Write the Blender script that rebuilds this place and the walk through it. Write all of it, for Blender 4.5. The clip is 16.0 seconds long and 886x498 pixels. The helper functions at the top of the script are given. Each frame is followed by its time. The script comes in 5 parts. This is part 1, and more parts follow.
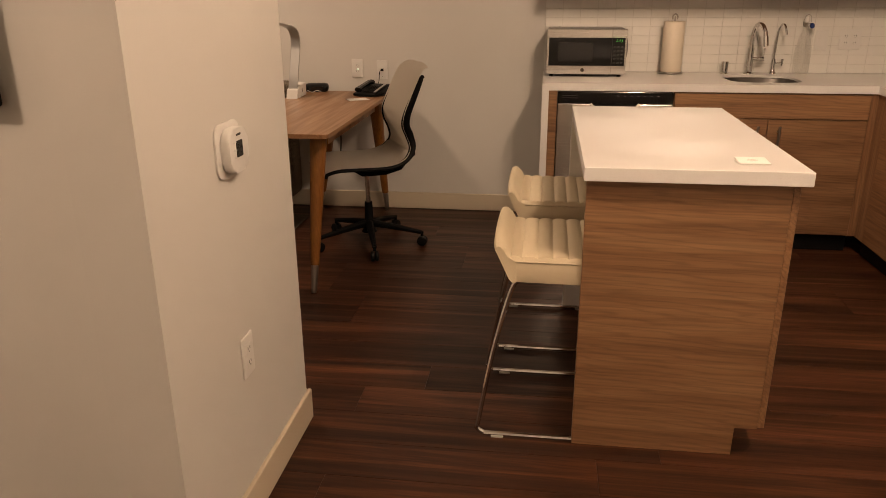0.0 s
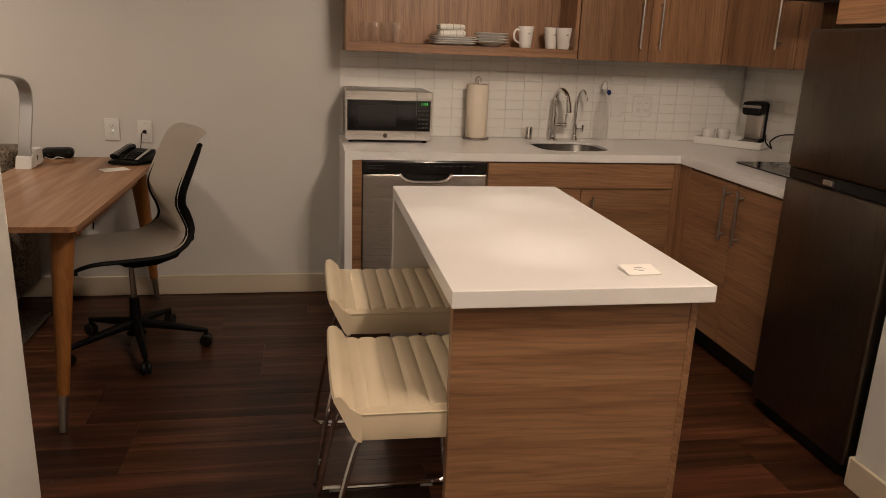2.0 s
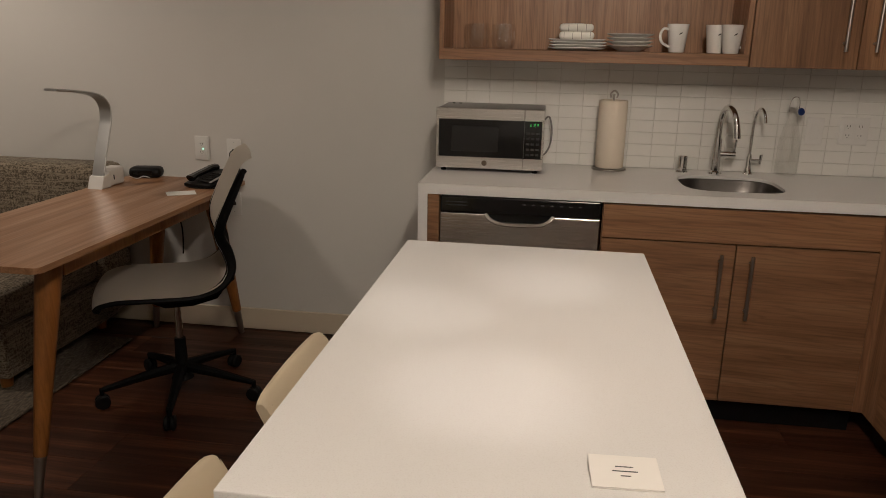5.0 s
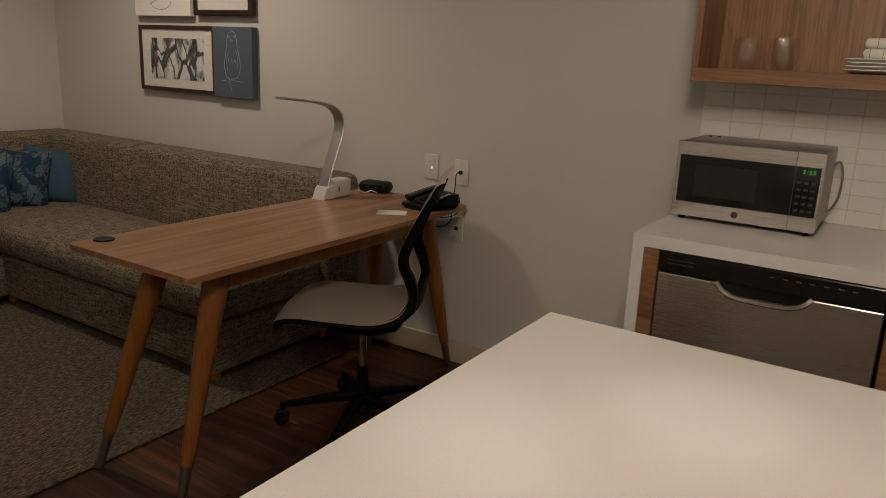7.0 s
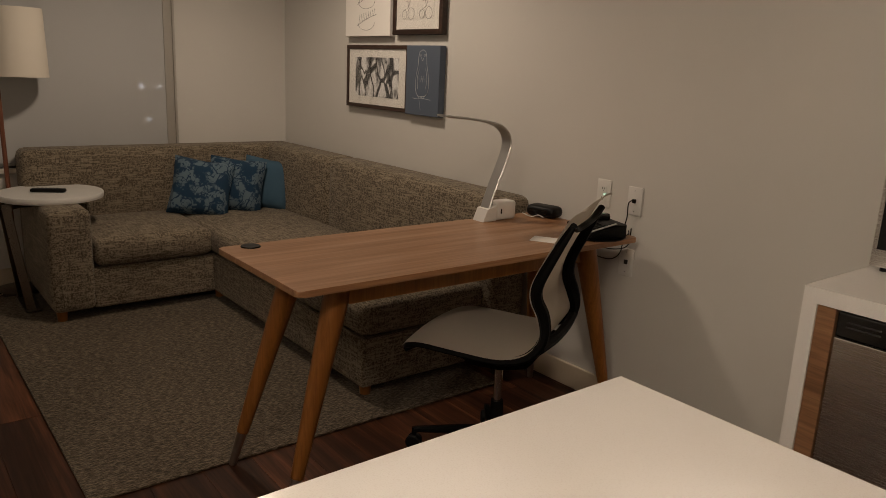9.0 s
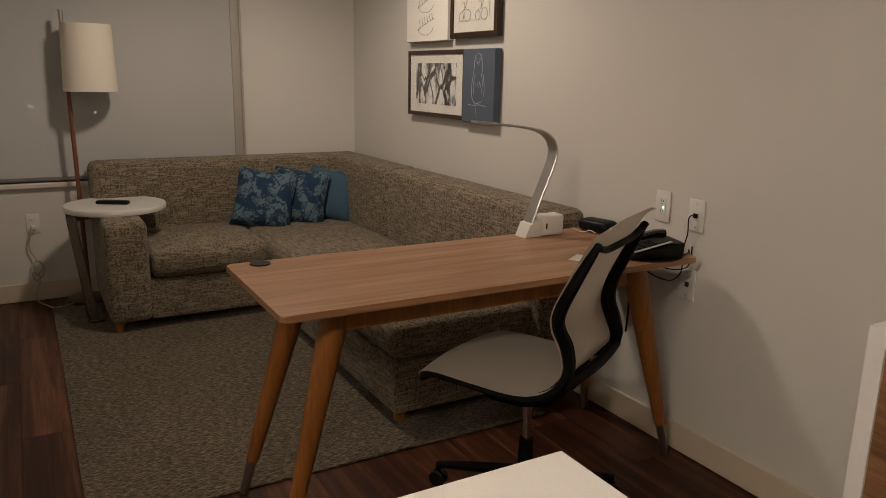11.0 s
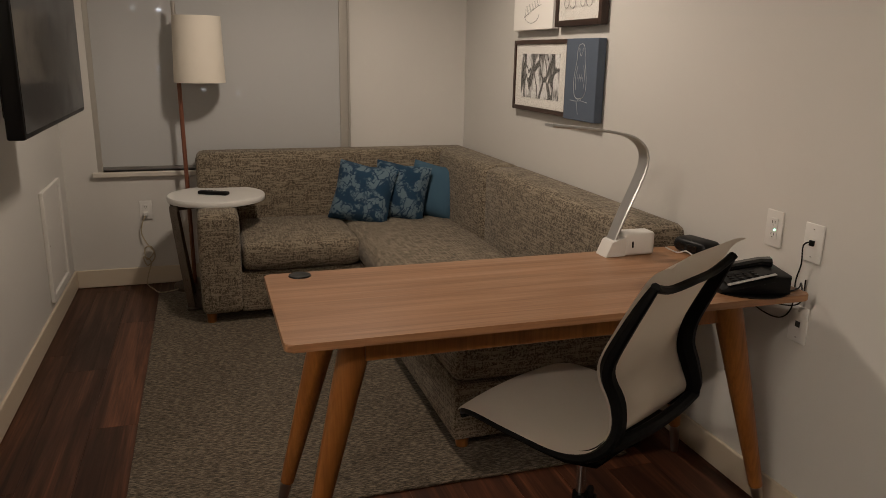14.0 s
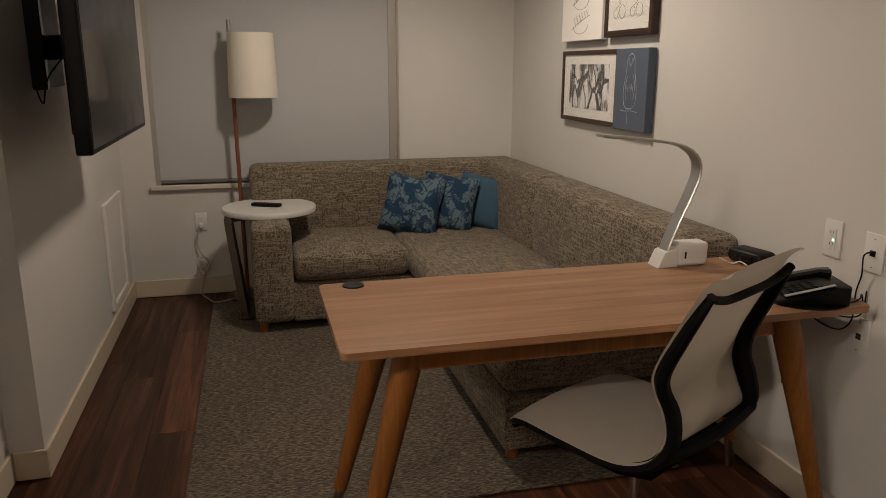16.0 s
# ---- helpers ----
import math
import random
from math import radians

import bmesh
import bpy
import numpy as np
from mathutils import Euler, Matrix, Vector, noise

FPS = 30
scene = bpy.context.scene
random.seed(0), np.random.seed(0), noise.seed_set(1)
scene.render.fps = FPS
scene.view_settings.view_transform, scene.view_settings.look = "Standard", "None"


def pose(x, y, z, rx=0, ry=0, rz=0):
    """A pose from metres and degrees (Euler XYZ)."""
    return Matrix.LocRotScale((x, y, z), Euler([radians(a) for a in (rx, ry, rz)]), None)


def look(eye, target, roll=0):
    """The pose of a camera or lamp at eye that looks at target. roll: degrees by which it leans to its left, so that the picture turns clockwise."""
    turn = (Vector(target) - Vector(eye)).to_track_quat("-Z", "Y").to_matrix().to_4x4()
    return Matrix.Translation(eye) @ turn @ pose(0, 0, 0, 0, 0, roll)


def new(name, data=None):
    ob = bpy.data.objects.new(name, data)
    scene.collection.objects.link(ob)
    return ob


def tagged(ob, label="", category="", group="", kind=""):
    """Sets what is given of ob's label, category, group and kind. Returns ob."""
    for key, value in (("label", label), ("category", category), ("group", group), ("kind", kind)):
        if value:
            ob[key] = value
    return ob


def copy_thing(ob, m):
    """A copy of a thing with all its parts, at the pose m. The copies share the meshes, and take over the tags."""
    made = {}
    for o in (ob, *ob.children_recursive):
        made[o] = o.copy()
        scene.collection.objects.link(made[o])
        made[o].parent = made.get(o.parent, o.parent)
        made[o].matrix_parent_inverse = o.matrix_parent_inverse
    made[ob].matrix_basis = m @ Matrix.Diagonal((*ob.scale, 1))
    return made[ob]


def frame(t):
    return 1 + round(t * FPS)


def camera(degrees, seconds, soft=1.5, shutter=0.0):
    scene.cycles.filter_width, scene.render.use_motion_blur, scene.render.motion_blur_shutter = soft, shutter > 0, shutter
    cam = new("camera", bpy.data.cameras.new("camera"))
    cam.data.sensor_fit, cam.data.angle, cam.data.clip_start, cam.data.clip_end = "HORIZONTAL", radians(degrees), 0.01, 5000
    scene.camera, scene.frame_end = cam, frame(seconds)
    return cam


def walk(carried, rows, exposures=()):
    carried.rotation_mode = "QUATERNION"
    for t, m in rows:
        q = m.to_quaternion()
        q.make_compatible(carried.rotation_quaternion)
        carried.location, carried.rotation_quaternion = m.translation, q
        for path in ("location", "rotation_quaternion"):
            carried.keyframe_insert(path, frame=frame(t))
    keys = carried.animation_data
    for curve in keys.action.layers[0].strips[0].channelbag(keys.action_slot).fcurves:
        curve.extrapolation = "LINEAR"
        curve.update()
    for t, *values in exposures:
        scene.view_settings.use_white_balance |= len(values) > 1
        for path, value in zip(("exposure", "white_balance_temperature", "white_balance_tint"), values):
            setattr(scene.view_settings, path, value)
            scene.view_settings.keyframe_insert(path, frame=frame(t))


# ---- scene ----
cam = camera(61.7, 16.0, 0.8)
PATH = [
    (0, (0.013, 0.54, 1.39), (-0.242, 2.411, 0.73), -0.3),
    (0.5, (-0.053, 0.715, 1.424), (-0.14, 2.621, 0.823), 0.1),
    (1, (-0.112, 0.937, 1.449), (0.021, 2.855, 0.895), 0.5),
    (1.5, (-0.178, 1.074, 1.45), (0.124, 2.973, 0.902), 1.4),
    (2, (-0.164, 1.139, 1.432), (0.188, 3.032, 0.892), 2.3),
    (2.5, (-0.032, 1.235, 1.422), (0.281, 3.145, 0.919), 2.9),
    (3, (0.128, 1.318, 1.423), (0.365, 3.243, 0.936), 3.3),
    (3.2, (0.159, 1.345, 1.425), (0.378, 3.271, 0.93), 3.4),
    (5.3, (0.593, 1.948, 1.421), (0.198, 3.833, 0.882), 1.5),
    (5.5, (0.659, 1.968, 1.427), (0.186, 3.833, 0.882), 1.9),
    (6, (0.703, 2.091, 1.405), (0.105, 3.916, 0.85), 2.2),
    (6.5, (0.685, 2.33, 1.409), (-0.104, 4.087, 0.871), 2.5),
    (7, (0.706, 2.46, 1.405), (-0.336, 4.093, 0.906), 2.6),
    (7.5, (0.804, 2.592, 1.424), (-0.448, 4.078, 0.952), 2.6),
    (8, (0.906, 2.673, 1.43), (-0.495, 4.02, 0.958), 2.1),
    (8.5, (0.919, 2.71, 1.422), (-0.566, 3.96, 0.941), 2.1),
    (9, (0.836, 2.825, 1.398), (-0.685, 4.036, 0.926), 2.6),
    (9.5, (0.764, 2.951, 1.4), (-0.809, 4.097, 0.938), 2.6),
    (9.7, (0.752, 2.984, 1.398), (-0.849, 4.093, 0.942), 2.6),
    (11.8, (0.831, 3.383, 1.383), (-0.91, 4.25, 0.914), 1.0),
    (12, (0.77, 3.431, 1.386), (-0.989, 4.259, 0.917), 1.3),
    (12.5, (0.697, 3.517, 1.393), (-1.114, 4.229, 0.93), 1.8),
    (13, (0.681, 3.566, 1.411), (-1.154, 4.21, 0.944), 1.8),
    (13.5, (0.666, 3.597, 1.428), (-1.167, 4.224, 0.933), 1.3),
    (14, (0.67, 3.589, 1.428), (-1.171, 4.186, 0.923), 1.0),
    (14.5, (0.679, 3.581, 1.429), (-1.177, 4.132, 0.925), 0.8),
    (15, (0.681, 3.57, 1.429), (-1.186, 4.087, 0.932), 0.5),
    (15.5, (0.682, 3.566, 1.432), (-1.193, 4.06, 0.943), 0.2),
    (16, (0.684, 3.565, 1.431), (-1.197, 4.047, 0.954), 0.1),
]
EXPOSURES = [(0.0, 0.13, 7250, 21.5), (1.0, -0.09, 6600, 19.5), (2.0, -0.10, 6100, 15.0), (3.0, -0.11, 5750, 11.0), (5.5, -0.50, 5600, 10.0), (6.5, -0.55, 5950, 11.0), (7.0, -0.68, 5950, 11.0), (8.0, -0.49, 5950, 11.0), (9.0, -0.45, 6150, 12.0), (9.6, -0.33, 6100, 12.0), (12.0, -0.12, 5800, 11.0), (13.0, -0.22, 5750, 11.0), (14.0, 0.0, 5700, 10.0), (16.0, 0.0, 5700, 10.0)]
walk(cam, [(t, look(eye, target, roll)) for t, eye, target, roll in PATH], EXPOSURES)

# ---- light ----
night = bpy.data.worlds.new("night")
scene.world = night
night.use_nodes = True
night.node_tree.nodes["Background"].inputs[0].default_value = (0.010, 0.012, 0.02, 1)
night.node_tree.nodes["Background"].inputs[1].default_value = 0.3
WARM = (1.0, 0.78, 0.56)
COOL = (1.0, 0.83, 0.66)


def spot(name, eye, target, watts, degrees, blend, size, color=WARM):
    d = bpy.data.lights.new(name, "SPOT")
    d.energy, d.color, d.spot_size, d.spot_blend, d.shadow_soft_size = watts, color, radians(degrees), blend, size
    ob = new(name, d)
    ob.matrix_world = look(eye, target)
    return ob


def bulb(name, at, watts, size, color=WARM):
    d = bpy.data.lights.new(name, "POINT")
    d.energy, d.color, d.shadow_soft_size = watts, color, size
    ob = new(name, d)
    ob.matrix_world = pose(*at)
    return ob


# narrow track heads over the island and towards the shelf, ceiling lamps in kitchen, living room and hall
spot("track_lamp", (0.75, 2.40, 2.50), (0.42, 2.92, 0.921), 34, 14, 1.0, 0.03, COOL)
spot("track_lamp", (0.78, 2.60, 2.50), (0.26, 3.26, 0.921), 30, 12, 1.0, 0.03, COOL)
spot("track_lamp", (0.80, 2.80, 2.50), (0.50, 3.49, 0.921), 32, 12, 1.0, 0.03, COOL)
spot("track_lamp", (0.82, 3.00, 2.50), (0.55, 5.25, 1.72), 30, 40, 1.0, 0.03, COOL)
spot("kitchen_lamp", (0.80, 2.50, 2.50), (0.5, 5.3, 0.95), 52, 108, 0.9, 0.05)
# extra unseen bulb, added to lift the wall ends the spot misses
bulb("kitchen_lamp", (0.80, 3.15, 2.48), 15, 0.06)
spot("living_lamp", (-2.5, 4.2, 2.50), (-2.6, 4.1, 0.0), 84, 160, 0.6, 0.10)
bulb("hall_lamp", (0.80, 1.80, 2.48), 68, 0.07)
# unseen fill, added to brighten the walls facing the bedroom
bulb("bedroom_fill", (-1.9, 0.2, 2.42), 60, 0.10)


# ---- mesh helpers ----
def add_box(bm, lo, hi, bevel=0.0, segs=1):
    cs = [Vector((x, y, z)) for x in (lo[0], hi[0]) for y in (lo[1], hi[1]) for z in (lo[2], hi[2])]
    v = [bm.verts.new(c) for c in cs]
    fs = [bm.faces.new([v[i] for i in q]) for q in ((0, 1, 3, 2), (4, 6, 7, 5), (0, 4, 5, 1), (2, 3, 7, 6), (0, 2, 6, 4), (1, 5, 7, 3))]
    if bevel:
        es = {e for f in fs for e in f.edges}
        bmesh.ops.bevel(bm, geom=list(es), offset=bevel, segments=segs, affect="EDGES", profile=0.5)
    return bm


def box(lo, hi, bevel=0.0, segs=1):
    return add_box(bmesh.new(), lo, hi, bevel, segs)


def rbox(lo, hi, r, puff=(0, 0, 0), inner=5, bm=None):
    """A soft box with rounded edges, swollen by puff along each axis."""
    bm = bm or bmesh.new()
    axes = []
    for a in range(3):
        l, h = lo[a], hi[a]
        rr = min(r, (h - l) * 0.499)
        e = [0, 0.12 * rr, 0.4 * rr, rr]
        axes.append([l + k for k in e] + [l + rr + (h - l - 2 * rr) * i / (inner + 1) for i in range(1, inner + 1)] + [h - k for k in reversed(e)])
    mid = [(lo[a] + hi[a]) / 2 for a in range(3)]
    half = [(hi[a] - lo[a]) / 2 for a in range(3)]
    made = {}

    def vert(i, j, k):
        if (i, j, k) not in made:
            p = Vector((axes[0][i], axes[1][j], axes[2][k]))
            q = Vector([max(lo[a] + min(r, half[a] * 0.998), min(hi[a] - min(r, half[a] * 0.998), p[a])) for a in range(3)])
            d = p - q
            if d.length > 1e-9:
                s = Vector([d[a] / min(r, half[a] * 0.998) for a in range(3)])
                s = s / s.length
                p = q + Vector([s[a] * min(r, half[a] * 0.998) for a in range(3)])
            u = [(p[a] - mid[a]) / half[a] for a in range(3)]
            for a in range(3):
                b, c = (a + 1) % 3, (a + 2) % 3
                p[a] += puff[a] * u[a] * max(0, 1 - u[b] ** 2) * max(0, 1 - u[c] ** 2)
            made[i, j, k] = bm.verts.new(p)
        return made[i, j, k]

    n = [len(a) - 1 for a in axes]
    for i in range(n[0]):
        for j in range(n[1]):
            bm.faces.new([vert(i, j, 0), vert(i, j + 1, 0), vert(i + 1, j + 1, 0), vert(i + 1, j, 0)])
            bm.faces.new([vert(i, j, n[2]), vert(i + 1, j, n[2]), vert(i + 1, j + 1, n[2]), vert(i, j + 1, n[2])])
    for i in range(n[0]):
        for k in range(n[2]):
            bm.faces.new([vert(i, 0, k), vert(i + 1, 0, k), vert(i + 1, 0, k + 1), vert(i, 0, k + 1)])
            bm.faces.new([vert(i, n[1], k), vert(i, n[1], k + 1), vert(i + 1, n[1], k + 1), vert(i + 1, n[1], k)])
    for j in range(n[1]):
        for k in range(n[2]):
            bm.faces.new([vert(0, j, k), vert(0, j, k + 1), vert(0, j + 1, k + 1), vert(0, j + 1, k)])
            bm.faces.new([vert(n[0], j, k), vert(n[0], j + 1, k), vert(n[0], j + 1, k + 1), vert(n[0], j, k + 1)])
    return bm


def lathe(profile, seg=24, at=(0, 0, 0), bm=None, squash=1.0):
    """Turns (radius, height) pairs round a vertical axis."""
    bm = bm or bmesh.new()
    rings = []
    for r, z in profile:
        if r < 1e-6:
            rings.append([bm.verts.new((at[0], at[1], at[2] + z))])
        else:
            rings.append([bm.verts.new((at[0] + r * math.cos(6.28318531 * i / seg), at[1] + squash * r * math.sin(6.28318531 * i / seg), at[2] + z)) for i in range(seg)])
    for a, b in zip(rings, rings[1:]):
        for i in range(seg):
            j = (i + 1) % seg
            if len(a) == 1 and len(b) == 1:
                continue
            if len(a) == 1:
                bm.faces.new([a[0], b[j], b[i]])
            elif len(b) == 1:
                bm.faces.new([a[i], a[j], b[0]])
            else:
                bm.faces.new([a[i], a[j], b[j], b[i]])
    return bm


def smooth_path(pts, n=6):
    """A Catmull-Rom curve through pts."""
    ps = [Vector(p) for p in pts]
    out = []
    for i in range(len(ps) - 1):
        p0, p1, p2, p3 = ps[max(i - 1, 0)], ps[i], ps[i + 1], ps[min(i + 2, len(ps) - 1)]
        for k in range(n):
            t = k / n
            out.append(0.5 * (2 * p1 + (p2 - p0) * t + (2 * p0 - 5 * p1 + 4 * p2 - p3) * t * t + (3 * p1 - p0 - 3 * p2 + p3) * t ** 3))
    return out + [ps[-1]]


def sweep(pts, section, up=(0, 0, 1), bm=None, scales=None):
    """Sweeps a closed section (side, up offsets) along pts, capped."""
    bm = bm or bmesh.new()
    ps = [Vector(p) for p in pts]
    rings, ref = [], Vector(up).normalized()
    for i, p in enumerate(ps):
        d = (ps[min(i + 1, len(ps) - 1)] - ps[max(i - 1, 0)]).normalized()
        ref = (ref - d * ref.dot(d)).normalized()
        side = d.cross(ref)
        k = scales[i] if scales else 1.0
        rings.append([bm.verts.new(p + side * (a * k) + ref * (b * k)) for a, b in section])
    n = len(section)
    for a, b in zip(rings, rings[1:]):
        for i in range(n):
            bm.faces.new([a[i], a[(i + 1) % n], b[(i + 1) % n], b[i]])
    bm.faces.new(rings[0][::-1])
    bm.faces.new(rings[-1])
    return bm


def disc_section(r, seg=10):
    return [(r * math.cos(6.28318531 * i / seg), r * math.sin(6.28318531 * i / seg)) for i in range(seg)]


def bar_section(w, h, c=0.0):
    c = c or min(w, h) * 0.2
    a, b = w / 2, h / 2
    return [(a, -b + c), (a, b - c), (a - c, b), (-a + c, b), (-a, b - c), (-a, -b + c), (-a + c, -b), (a - c, -b)]


def tube(pts, r, seg=10, bm=None, up=(0.3, 0.2, 1), scales=None):
    return sweep(pts, disc_section(r, seg), up, bm, scales)


def prism(outline, lo, hi, axis=2, bevel=0.0, segs=2, bm=None):
    """Extrudes a closed outline (two coordinates) along an axis."""
    bm = bm or bmesh.new()

    def p3(p, w):
        q = list(p)
        q.insert(axis, w)
        return q
    a = [bm.verts.new(p3(p, lo)) for p in outline]
    b = [bm.verts.new(p3(p, hi)) for p in outline]
    n = len(outline)
    fs = [bm.faces.new(a[::-1]), bm.faces.new(b)]
    caps = set(fs[0].edges) | set(fs[1].edges)
    for i in range(n):
        fs.append(bm.faces.new([a[i], a[(i + 1) % n], b[(i + 1) % n], b[i]]))
    if bevel:
        bmesh.ops.bevel(bm, geom=list(caps), offset=bevel, segments=segs, affect="EDGES", profile=0.5)
    return bm


def round_rect(x0, y0, x1, y1, r, n=5):
    out = []
    for cx, cy, a0 in ((x1 - r, y1 - r, 0), (x0 + r, y1 - r, 90), (x0 + r, y0 + r, 180), (x1 - r, y0 + r, 270)):
        for i in range(n + 1):
            a = radians(a0 + 90 * i / n)
            out.append((cx + r * math.cos(a), cy + r * math.sin(a)))
    return out


def part(name, bm, material, parent=None, label="", smooth=False):
    bmesh.ops.recalc_face_normals(bm, faces=bm.faces[:])
    me = bpy.data.meshes.new(name)
    bm.to_mesh(me)
    bm.free()
    me.materials.append(material)
    if smooth:
        for p in me.polygons:
            p.use_smooth = True
        me.set_sharp_from_angle(angle=radians(38))
    ob = new(name, me)
    ob.parent = parent
    if label:
        tagged(ob, label)
    return ob


def thing(name, at, label, category, group="", rz=0.0):
    ob = new(name)
    ob.empty_display_size = 0.1
    ob.matrix_basis = pose(*at, 0, 0, rz)
    return tagged(ob, label, category, group)


# ---- materials ----
def material(name, color, rough=0.5, metal=0.0):
    m = bpy.data.materials.new(name)
    m.use_nodes = True
    b = m.node_tree.nodes["Principled BSDF"]
    b.inputs["Base Color"].default_value = (*color, 1)
    b.inputs["Roughness"].default_value = rough
    b.inputs["Metallic"].default_value = metal
    return m, m.node_tree, b


def coords(nt, scale=(1, 1, 1), shift=True):
    tc = nt.nodes.new("ShaderNodeTexCoord")
    mp = nt.nodes.new("ShaderNodeMapping")
    mp.inputs["Scale"].default_value = scale
    nt.links.new(tc.outputs["Object"], mp.inputs["Vector"])
    if shift:
        info = nt.nodes.new("ShaderNodeObjectInfo")
        mul = nt.nodes.new("ShaderNodeVectorMath")
        mul.operation = "MULTIPLY"
        mul.inputs[1].default_value = (37.0, 53.0, 71.0)
        nt.links.new(info.outputs["Random"], mul.inputs[0])
        nt.links.new(mul.outputs[0], mp.inputs["Location"])
    return mp.outputs["Vector"]


def noise_tex(nt, vec, scale, detail=4.0, rough=0.55, distort=0.0):
    n = nt.nodes.new("ShaderNodeTexNoise")
    n.inputs["Scale"].default_value, n.inputs["Detail"].default_value = scale, detail
    n.inputs["Roughness"].default_value, n.inputs["Distortion"].default_value = rough, distort
    nt.links.new(vec, n.inputs["Vector"])
    return n.outputs["Fac"]


def ramp(nt, fac, stops):
    r = nt.nodes.new("ShaderNodeValToRGB")
    els = r.color_ramp.elements
    while len(els) < len(stops):
        els.new(0.5)
    for e, (p, c) in zip(els, stops):
        e.position, e.color = p, (*c, 1) if len(c) == 3 else c
    nt.links.new(fac, r.inputs["Fac"])
    return r.outputs["Color"]


def grey(a):
    return (a, a, a)


def mix(nt, fac, a, b, how="MIX"):
    m = nt.nodes.new("ShaderNodeMixRGB")
    m.blend_type = how
    for sock, v in ((m.inputs[0], fac), (m.inputs[1], a), (m.inputs[2], b)):
        if isinstance(v, (int, float)):
            sock.default_value = v
        elif isinstance(v, tuple):
            sock.default_value = (*v, 1)
        else:
            nt.links.new(v, sock)
    return m.outputs[0]


def bump(nt, bsdf, height, strength=0.3, dist=0.002):
    b = nt.nodes.new("ShaderNodeBump")
    b.inputs["Strength"].default_value, b.inputs["Distance"].default_value = strength, dist
    nt.links.new(height, b.inputs["Height"])
    nt.links.new(b.outputs["Normal"], bsdf.inputs["Normal"])


def paint(name, color, rough=0.6, grain=0.12):
    m, nt, b = material(name, color, rough)
    v = coords(nt, shift=False)
    big = noise_tex(nt, v, 1.3, 3)
    c = mix(nt, ramp(nt, big, [(0.3, grey(0.0)), (0.7, grey(1.0))]), tuple(k * 0.96 for k in color), color)
    nt.links.new(c, b.inputs["Base Color"])
    bump(nt, b, noise_tex(nt, v, 260, 3, 0.6), grain, 0.001)
    return m


def wood(name, dark, mid, light, along="x", rough=0.45, streak=1.0, spread=0.25, vary=0.14, rings=0.38, pore=0.62, spec=0.35):
    m, nt, b = material(name, mid, rough)
    b.inputs["Specular IOR Level"].default_value = spec
    k = {"x": (0.55, 11, 11), "y": (11, 0.55, 11), "z": (11, 11, 0.55)}[along]
    f = {"x": (2.2, 150, 150), "y": (150, 2.2, 150), "z": (150, 150, 2.2)}[along]
    v1, v2 = coords(nt, k), coords(nt, f)
    n1 = noise_tex(nt, v1, 1.6 * streak, 5, 0.62, 0.9)
    n2 = noise_tex(nt, v2, 1.0, 3, 0.6)
    c1 = ramp(nt, n1, [(0.5 - spread, dark), (0.5, mid), (0.5 + spread, light)])
    fine = ramp(nt, n2, [(0.32, grey(0.62)), (0.6, grey(1.0))])
    c2 = mix(nt, pore, c1, fine, "MULTIPLY")
    wv = nt.nodes.new("ShaderNodeTexWave")
    wv.bands_direction = "DIAGONAL"
    wv.inputs["Scale"].default_value, wv.inputs["Distortion"].default_value = 34.0, 11.0
    wv.inputs["Detail"].default_value, wv.inputs["Detail Scale"].default_value = 3.0, 0.9
    g = {"x": (0.07, 1, 1), "y": (1, 0.07, 1), "z": (1, 1, 0.07)}[along]
    nt.links.new(coords(nt, g), wv.inputs["Vector"])
    c2 = mix(nt, rings, c2, ramp(nt, wv.outputs["Fac"], [(0.0, grey(0.45)), (0.3, grey(0.92)), (1.0, grey(1.0))]), "MULTIPLY")
    info = nt.nodes.new("ShaderNodeObjectInfo")
    tone = ramp(nt, info.outputs["Random"], [(0.0, grey(1.0 - vary)), (1.0, grey(1.0 + vary * 0.5))])
    nt.links.new(mix(nt, 1.0, c2, tone, "MULTIPLY"), b.inputs["Base Color"])
    nt.links.new(ramp(nt, n1, [(0.3, grey(rough + 0.08)), (0.7, grey(rough - 0.06))]), b.inputs["Roughness"])
    bump(nt, b, n2, 0.12, 0.0008)
    return m


def tweed(name, dark, mid, light, relief=0.6):
    """Woven upholstery: short light and dark slubs in both thread directions."""
    m, nt, b = material(name, mid, 0.95)
    ways = [noise_tex(nt, coords(nt, k, False), 1, 2, 0.5) for k in ((12, 150, 150), (150, 12, 150), (150, 150, 12))]
    base = noise_tex(nt, coords(nt, (95, 95, 95), False), 1, 3)
    cloud = noise_tex(nt, coords(nt, (9, 9, 9), False), 1, 4, 0.65)
    col = ramp(nt, base, [(0.3, dark), (0.5, mid), (0.7, light)])
    col = mix(nt, ramp(nt, ways[0], [(0.53, grey(0)), (0.60, grey(0.9))]), col, light)
    col = mix(nt, ramp(nt, ways[1], [(0.53, grey(0)), (0.60, grey(0.9))]), col, light)
    col = mix(nt, ramp(nt, ways[2], [(0.58, grey(0)), (0.68, grey(0.6))]), col, dark)
    col = mix(nt, 0.5, col, ramp(nt, cloud, [(0.35, grey(0.75)), (0.65, grey(1.0))]), "MULTIPLY")
    nt.links.new(col, b.inputs["Base Color"])
    bump(nt, b, mix(nt, 0.5, ways[0], ways[2], "ADD"), relief, 0.002)
    b.inputs["Sheen Weight"].default_value = 0.08
    return m


